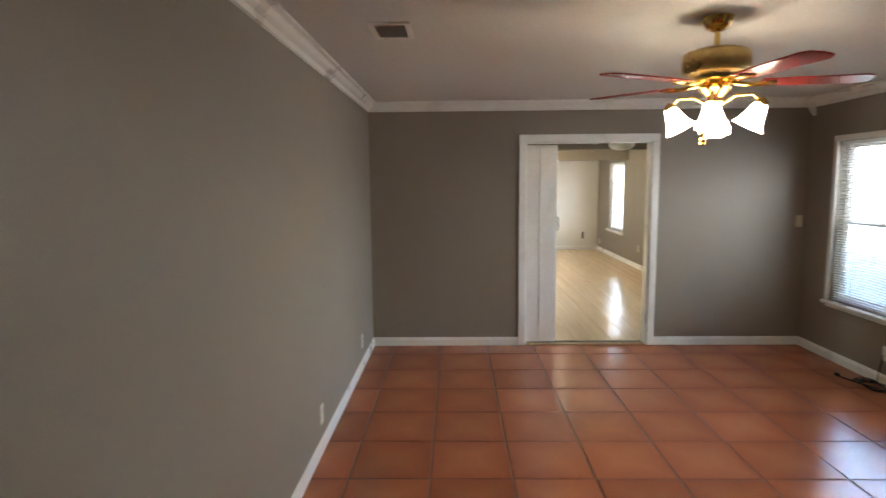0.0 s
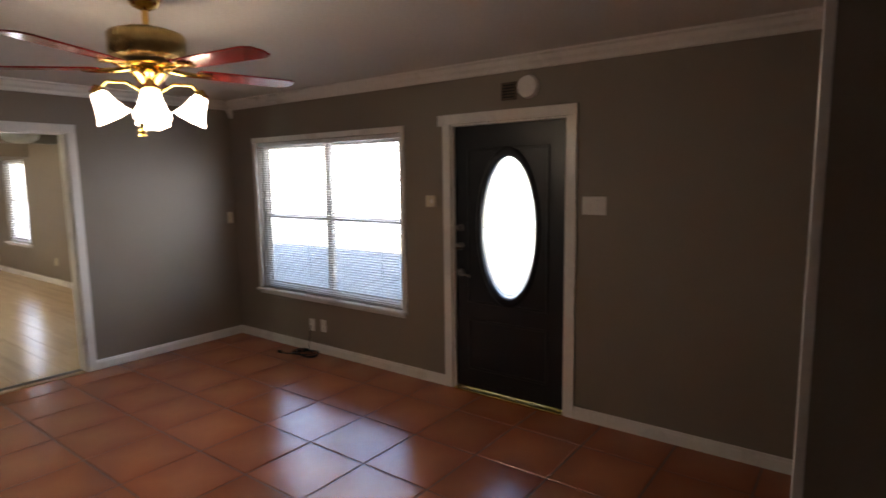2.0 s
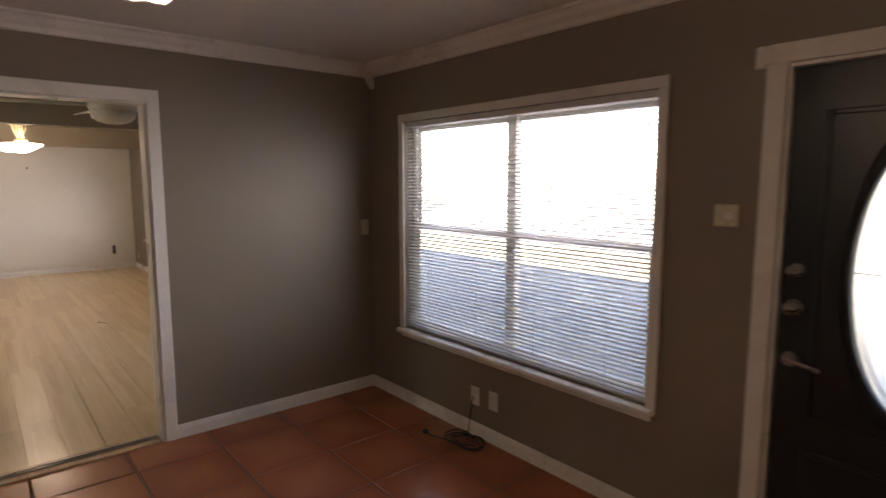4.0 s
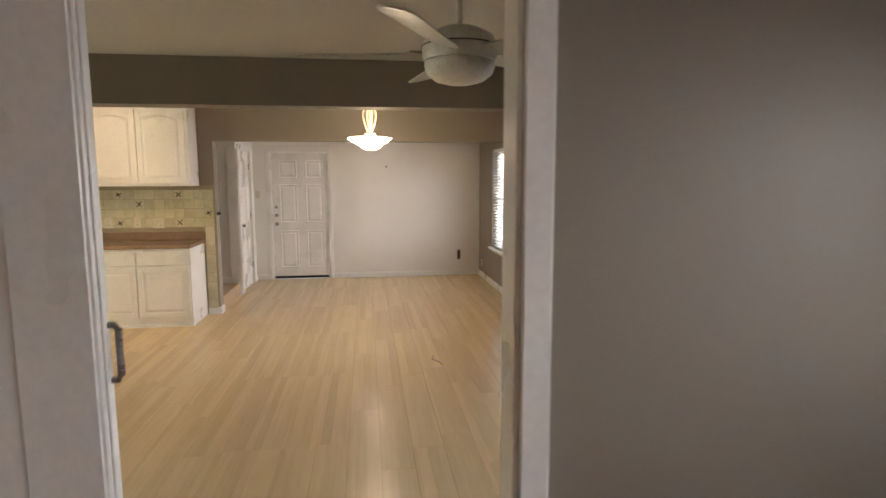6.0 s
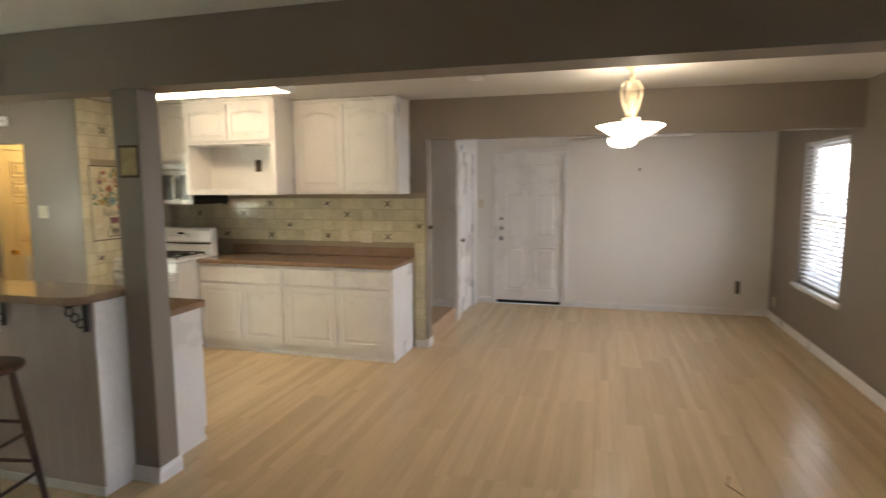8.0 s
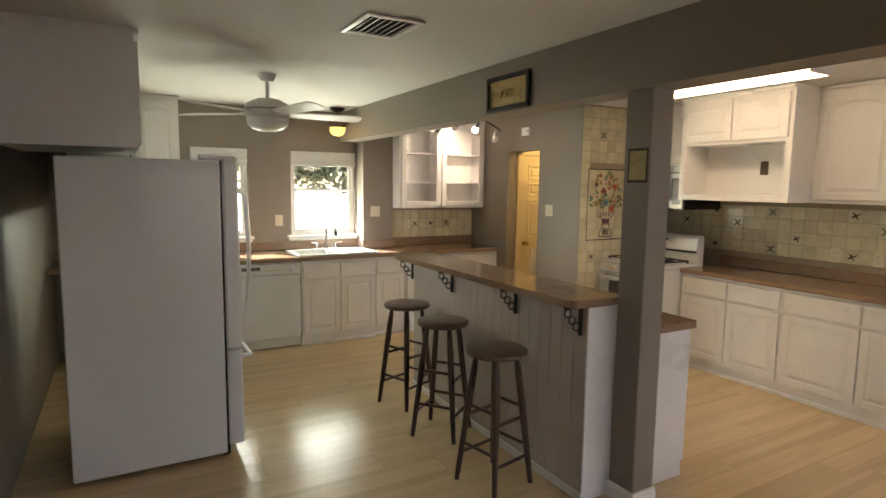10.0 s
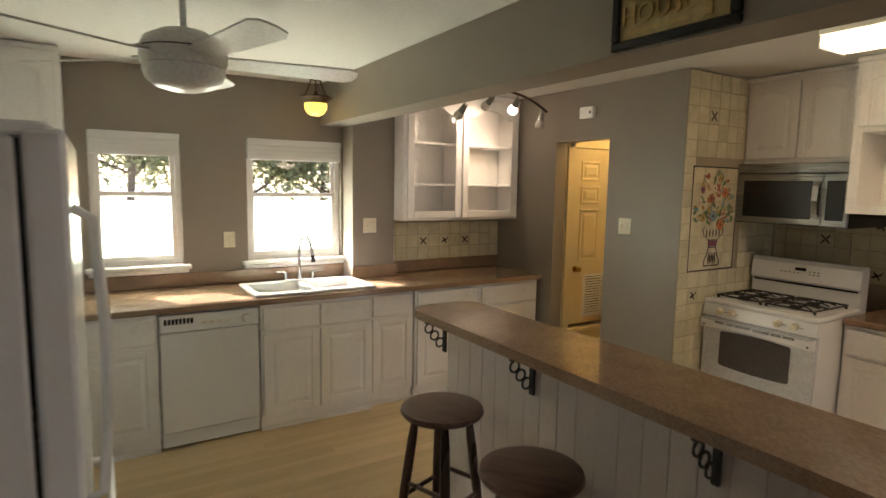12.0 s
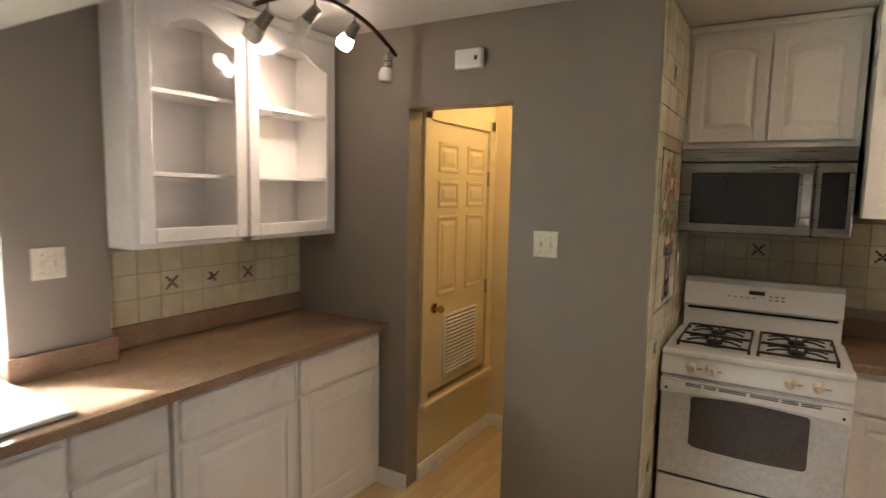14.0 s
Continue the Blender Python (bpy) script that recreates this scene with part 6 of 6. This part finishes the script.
def motif_mesh(kind):
    bm = bmesh.new()
    if kind == "cross":
        for a in (45, 135, 225, 315):
            own = bmesh.new()
            prism([(0.006, -0.004), (0.018, -0.008), (0.026, -0.003), (0.040, -0.007), (0.043, 0.0), (0.040, 0.007), (0.026, 0.003), (0.018, 0.008), (0.006, 0.004)], "y", -0.0082, -0.0071, own)
            bmesh.ops.transform(own, verts=own.verts, matrix=pose(0, 0, 0, 0, a, 0))
            join(bm, own)
        prism([(0.006 * math.cos(k * 1.0472), 0.006 * math.sin(k * 1.0472)) for k in range(6)], "y", -0.0082, -0.0071, bm)
    else:
        prism([(-0.035, -0.012), (-0.012, -0.016), (0.006, -0.004), (0.028, 0.006), (0.024, 0.014), (0.004, 0.010), (-0.014, 0.002)], "y", -0.0082, -0.0071, bm)
        prism([(-0.008, 0.004), (-0.026, 0.030), (-0.010, 0.024), (0.006, 0.012)], "y", -0.0083, -0.0072, bm)
        prism([(0.0, -0.006), (0.016, -0.03), (0.022, -0.018), (0.012, -0.004)], "y", -0.0083, -0.0072, bm)
        prism([(0.026, 0.008), (0.040, 0.022), (0.036, 0.028), (0.022, 0.016)], "y", -0.0083, -0.0072, bm)
    ob = part("motif", bm, MOTIF)
    me = ob.data
    bpy.data.objects.remove(ob)
    return me


PRINT = {"cross": motif_mesh("cross"), "bird": motif_mesh("bird")}


def tile_field(parent, cells, motifs, place):
    """Ceramic tiles at cells (u, z), children of their wall; place turns (u, z) into a pose."""
    for u, z in cells:
        ob = new("tile", ceramic)
        ob.parent = parent
        ob.matrix_basis = place(u, z)
        for kind, mu, mz in motifs:
            if abs(mu - u) < T / 2 and abs(mz - z) < T / 2:
                m = new("print", PRINT[kind])
                m.parent = ob


wk = bpy.data.objects["wall_kitchen_back"]
tagged(part("tile_grout", box(-2.39, 0.565, 12.0565, 12.0598, 0.0, 1.55), PALEGROUT), "tan grout between the wall tiles", "grout", kind="structure")
cells = [(-1.158 + T * i, 1.111 + T * j) for i in range(-11, 16) for j in range(0, 4)]
cells += [(-1.158 + T * 15, 1.111 + T * j) for j in range(-9, 0)]
m = [("cross", -1.158, 1.441), ("cross", 0.162, 1.441), ("cross", -1.488, 1.331), ("cross", -0.278, 1.331), ("cross", -1.158, 1.111), ("cross", 0.162, 1.111),
     ("bird", -0.498, 1.441), ("bird", -1.708, 1.441), ("bird", -0.938, 1.221), ("bird", -1.708, 1.111), ("bird", -0.498, 1.111), ("bird", 0.492, 1.221), ("cross", -2.038, 1.331)]
tile_field(wk, cells, m, lambda u, z: pose(u, 12.0565, z))
wr = bpy.data.objects["wall_range_side"]
tagged(part("tile_grout", box(-2.3936, -2.390, 10.892, 12.056, 0.0, 2.437), PALEGROUT), "tan grout between the wall tiles", "grout", kind="structure")
cells = []
for i in range(10):
    for j in range(22):
        u, z = 10.948 + T * i, 0.066 + T * j
        if not (11.0 < u < 11.53 and 1.14 < z < 1.83) and not (u > 11.25 and z < 0.85) and not (u > 11.58 and z > 1.5):
            cells.append((u, z))
tile_field(wr, cells, [("cross", 11.168, 2.156), ("bird", 11.058, 0.946), ("bird", 11.058, 0.4)], lambda u, z: pose(-2.390, u, z, 0, 0, 90))
ww = bpy.data.objects["wall_west_tiled"]
tagged(part("tile_grout", box(-4.3796, -4.3765, 9.723, 10.886, 0.99, 1.37), PALEGROUT), "tan grout between the wall tiles", "grout", kind="structure")
cells = [(9.74 + T * i, 1.064 + T * j) for i in range(11) for j in range(3)]
tile_field(ww, cells, [("cross", 10.07, 1.174), ("bird", 10.29, 1.174), ("cross", 10.51, 1.174)], lambda u, z: pose(-4.3765, u, z, 0, 0, 90))

# painted flower panel on the tiled side wall
my0, my1, mz0, mz1 = 11.003, 11.52, 1.122, 1.838
mu = thing("tile_mural", (-2.385, 11.26, 1.12), "hand-painted tile panel of a flower bouquet in an urn", "tile mural")
n_y, n_z = 4, 6
for i in range(n_y):
    for j in range(n_z):
        a, b = my0 + (my1 - my0) * i / n_y, my0 + (my1 - my0) * (i + 1) / n_y
        c, d = mz0 + (mz1 - mz0) * j / n_z, mz0 + (mz1 - mz0) * (j + 1) / n_z
        part("tile", box(-2.3898, -2.3835, a + 0.001, b - 0.001, c + 0.001, d - 0.001, 0.0015), CERAMIC, mu)
INK = surface("mural_ink", (0.03, 0.02, 0.025), (0.06, 0.03, 0.03), 0.3, relief=0)
HUES = {"leaf": (0.07, 0.15, 0.06), "sage": (0.18, 0.24, 0.12), "orange": (0.55, 0.16, 0.04), "rust": (0.33, 0.09, 0.05), "ochre": (0.42, 0.27, 0.06), "blue": (0.16, 0.28, 0.30), "plum": (0.20, 0.06, 0.10), "pale": (0.6, 0.5, 0.36)}
HUES = {k: surface("mural_" + k, v, tuple(c * 1.25 for c in v), 0.3, relief=0) for k, v in HUES.items()}
r = random.Random(11)
lay = [0]


def flat(name, pts, material):
    lay[0] += 1
    x = -2.3832 + 0.000012 * lay[0]
    return part(name, prism(pts, "x", x - 0.001, x + 0.0008), material, mu)


for k in range(26):
    s = (my1 - my0) / 26
    for z in (mz0 + 0.006, mz1 - 0.006):
        flat("border", [(my0 + k * s, z - 0.006), (my0 + (k + 0.9) * s, z - 0.004), (my0 + (k + 0.9) * s, z + 0.006), (my0 + k * s, z + 0.004)], INK)
for k in range(36):
    s = (mz1 - mz0) / 36
    for y in (my0 + 0.006, my1 - 0.006):
        flat("border", [(y - 0.005, mz0 + k * s), (y + 0.004, mz0 + k * s), (y + 0.006, mz0 + (k + 0.92) * s), (y - 0.004, mz0 + (k + 0.92) * s)], INK)
cy = 11.262


def leafy(y, z, a, l, w):
    return [(y + l * t * math.cos(a) - w * s * math.sin(a), z + l * t * math.sin(a) + w * s * math.cos(a)) for t, s in ((0, 0), (0.3, 0.8), (0.6, 1), (1, 0.1), (0.6, -0.9), (0.3, -0.8))]


for k in range(120):
    a = r.uniform(0.1, math.pi - 0.1)
    d = r.uniform(0.04, 0.27)
    y, z = cy + d * 0.8 * math.cos(a), 1.42 + min(d * 1.35 * math.sin(a), 0.35)
    flat("leaf", leafy(y, z, a + r.uniform(-0.9, 0.9), r.uniform(0.03, 0.07), r.uniform(0.006, 0.014)), HUES[r.choice(("leaf", "sage", "leaf", "blue", "ochre", "rust"))])
for y, z, s, h in ((11.34, 1.44, 0.045, "orange"), (11.25, 1.50, 0.05, "blue"), (11.37, 1.66, 0.042, "orange"), (11.22, 1.62, 0.04, "rust"), (11.12, 1.68, 0.03, "plum"), (11.14, 1.49, 0.035, "ochre"), (11.25, 1.69, 0.035, "pale"), (11.43, 1.56, 0.035, "sage"), (11.09, 1.59, 0.03, "pale"), (11.31, 1.76, 0.03, "ochre"), (11.17, 1.77, 0.025, "rust")):
    for k in range(6):
        flat("petal", leafy(y, z, k * 1.047 + r.uniform(-0.2, 0.2), s, s * 0.32), HUES[h])
    flat("flower_eye", [(y + s * 0.22 * math.cos(k * 0.8), z + s * 0.22 * math.sin(k * 0.8)) for k in range(8)], INK)
urn = [(0.03, 1.16), (0.085, 1.165), (0.085, 1.19), (0.055, 1.24), (0.04, 1.29), (0.05, 1.335), (0.1, 1.37), (0.115, 1.40), (0.10, 1.43)]
for s in (-1, 1):
    for (a, z), (b, y) in zip(urn, urn[1:]):
        flat("urn_line", [(cy + s * a - 0.004, z), (cy + s * a + 0.004, z), (cy + s * b + 0.004, y), (cy + s * b - 0.004, y)], INK)
for z, w in ((1.158, 0.085), (1.285, 0.042), (1.335, 0.05)):
    flat("urn_line", [(cy - w, z - 0.004), (cy + w, z - 0.004), (cy + w, z + 0.004), (cy - w, z + 0.004)], INK)
flat("urn_band", [(cy - 0.045, 1.292), (cy + 0.045, 1.292), (cy + 0.048, 1.33), (cy - 0.048, 1.33)], HUES["plum"])
for k in range(5):
    y = cy + (k - 2) * 0.03
    flat("urn_flute", leafy(y * 0.6 + cy * 0.4, 1.165, math.pi / 2, 0.085, 0.006), INK)
    flat("urn_flute", leafy(y * 1.2 - cy * 0.2, 1.355, math.pi / 2, 0.06, 0.006), INK)

mu.location += Vector((0, -0.025, -0.012))

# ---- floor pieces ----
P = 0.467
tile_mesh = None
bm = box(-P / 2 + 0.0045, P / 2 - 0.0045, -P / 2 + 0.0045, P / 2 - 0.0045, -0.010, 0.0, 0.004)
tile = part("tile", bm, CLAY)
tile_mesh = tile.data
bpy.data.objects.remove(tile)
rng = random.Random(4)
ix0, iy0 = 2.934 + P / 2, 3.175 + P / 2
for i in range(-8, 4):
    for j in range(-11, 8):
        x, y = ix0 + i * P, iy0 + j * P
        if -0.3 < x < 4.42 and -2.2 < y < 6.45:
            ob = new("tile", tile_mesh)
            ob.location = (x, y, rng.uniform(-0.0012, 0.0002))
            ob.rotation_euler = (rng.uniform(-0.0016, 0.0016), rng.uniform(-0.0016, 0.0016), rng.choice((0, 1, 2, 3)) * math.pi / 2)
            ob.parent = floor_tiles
BW, BL = 0.193, 1.29
bm = box(-BW / 2 + 0.0004, BW / 2 - 0.0004, -BL / 2 + 0.0004, BL / 2 - 0.0004, -0.008, 0.0, 0.0008)
board = part("board", bm, LAM)
board_mesh = board.data
bpy.data.objects.remove(board)
for i in range(46):
    x = -4.55 + BW / 2 + i * BW
    y = 6.40 - rng.uniform(0.0, 1.2)
    while y < NORTH:
        if y + BL > 6.40:
            lo, hi = max(y, 6.40), min(y + BL, NORTH)
            ob = new("board", board_mesh)
            ob.location = (x, (lo + hi) / 2, rng.uniform(-0.0004, 0.0))
            ob.scale = (1, (hi - lo) / BL, 1)
            ob.parent = floor_boards
        y += BL
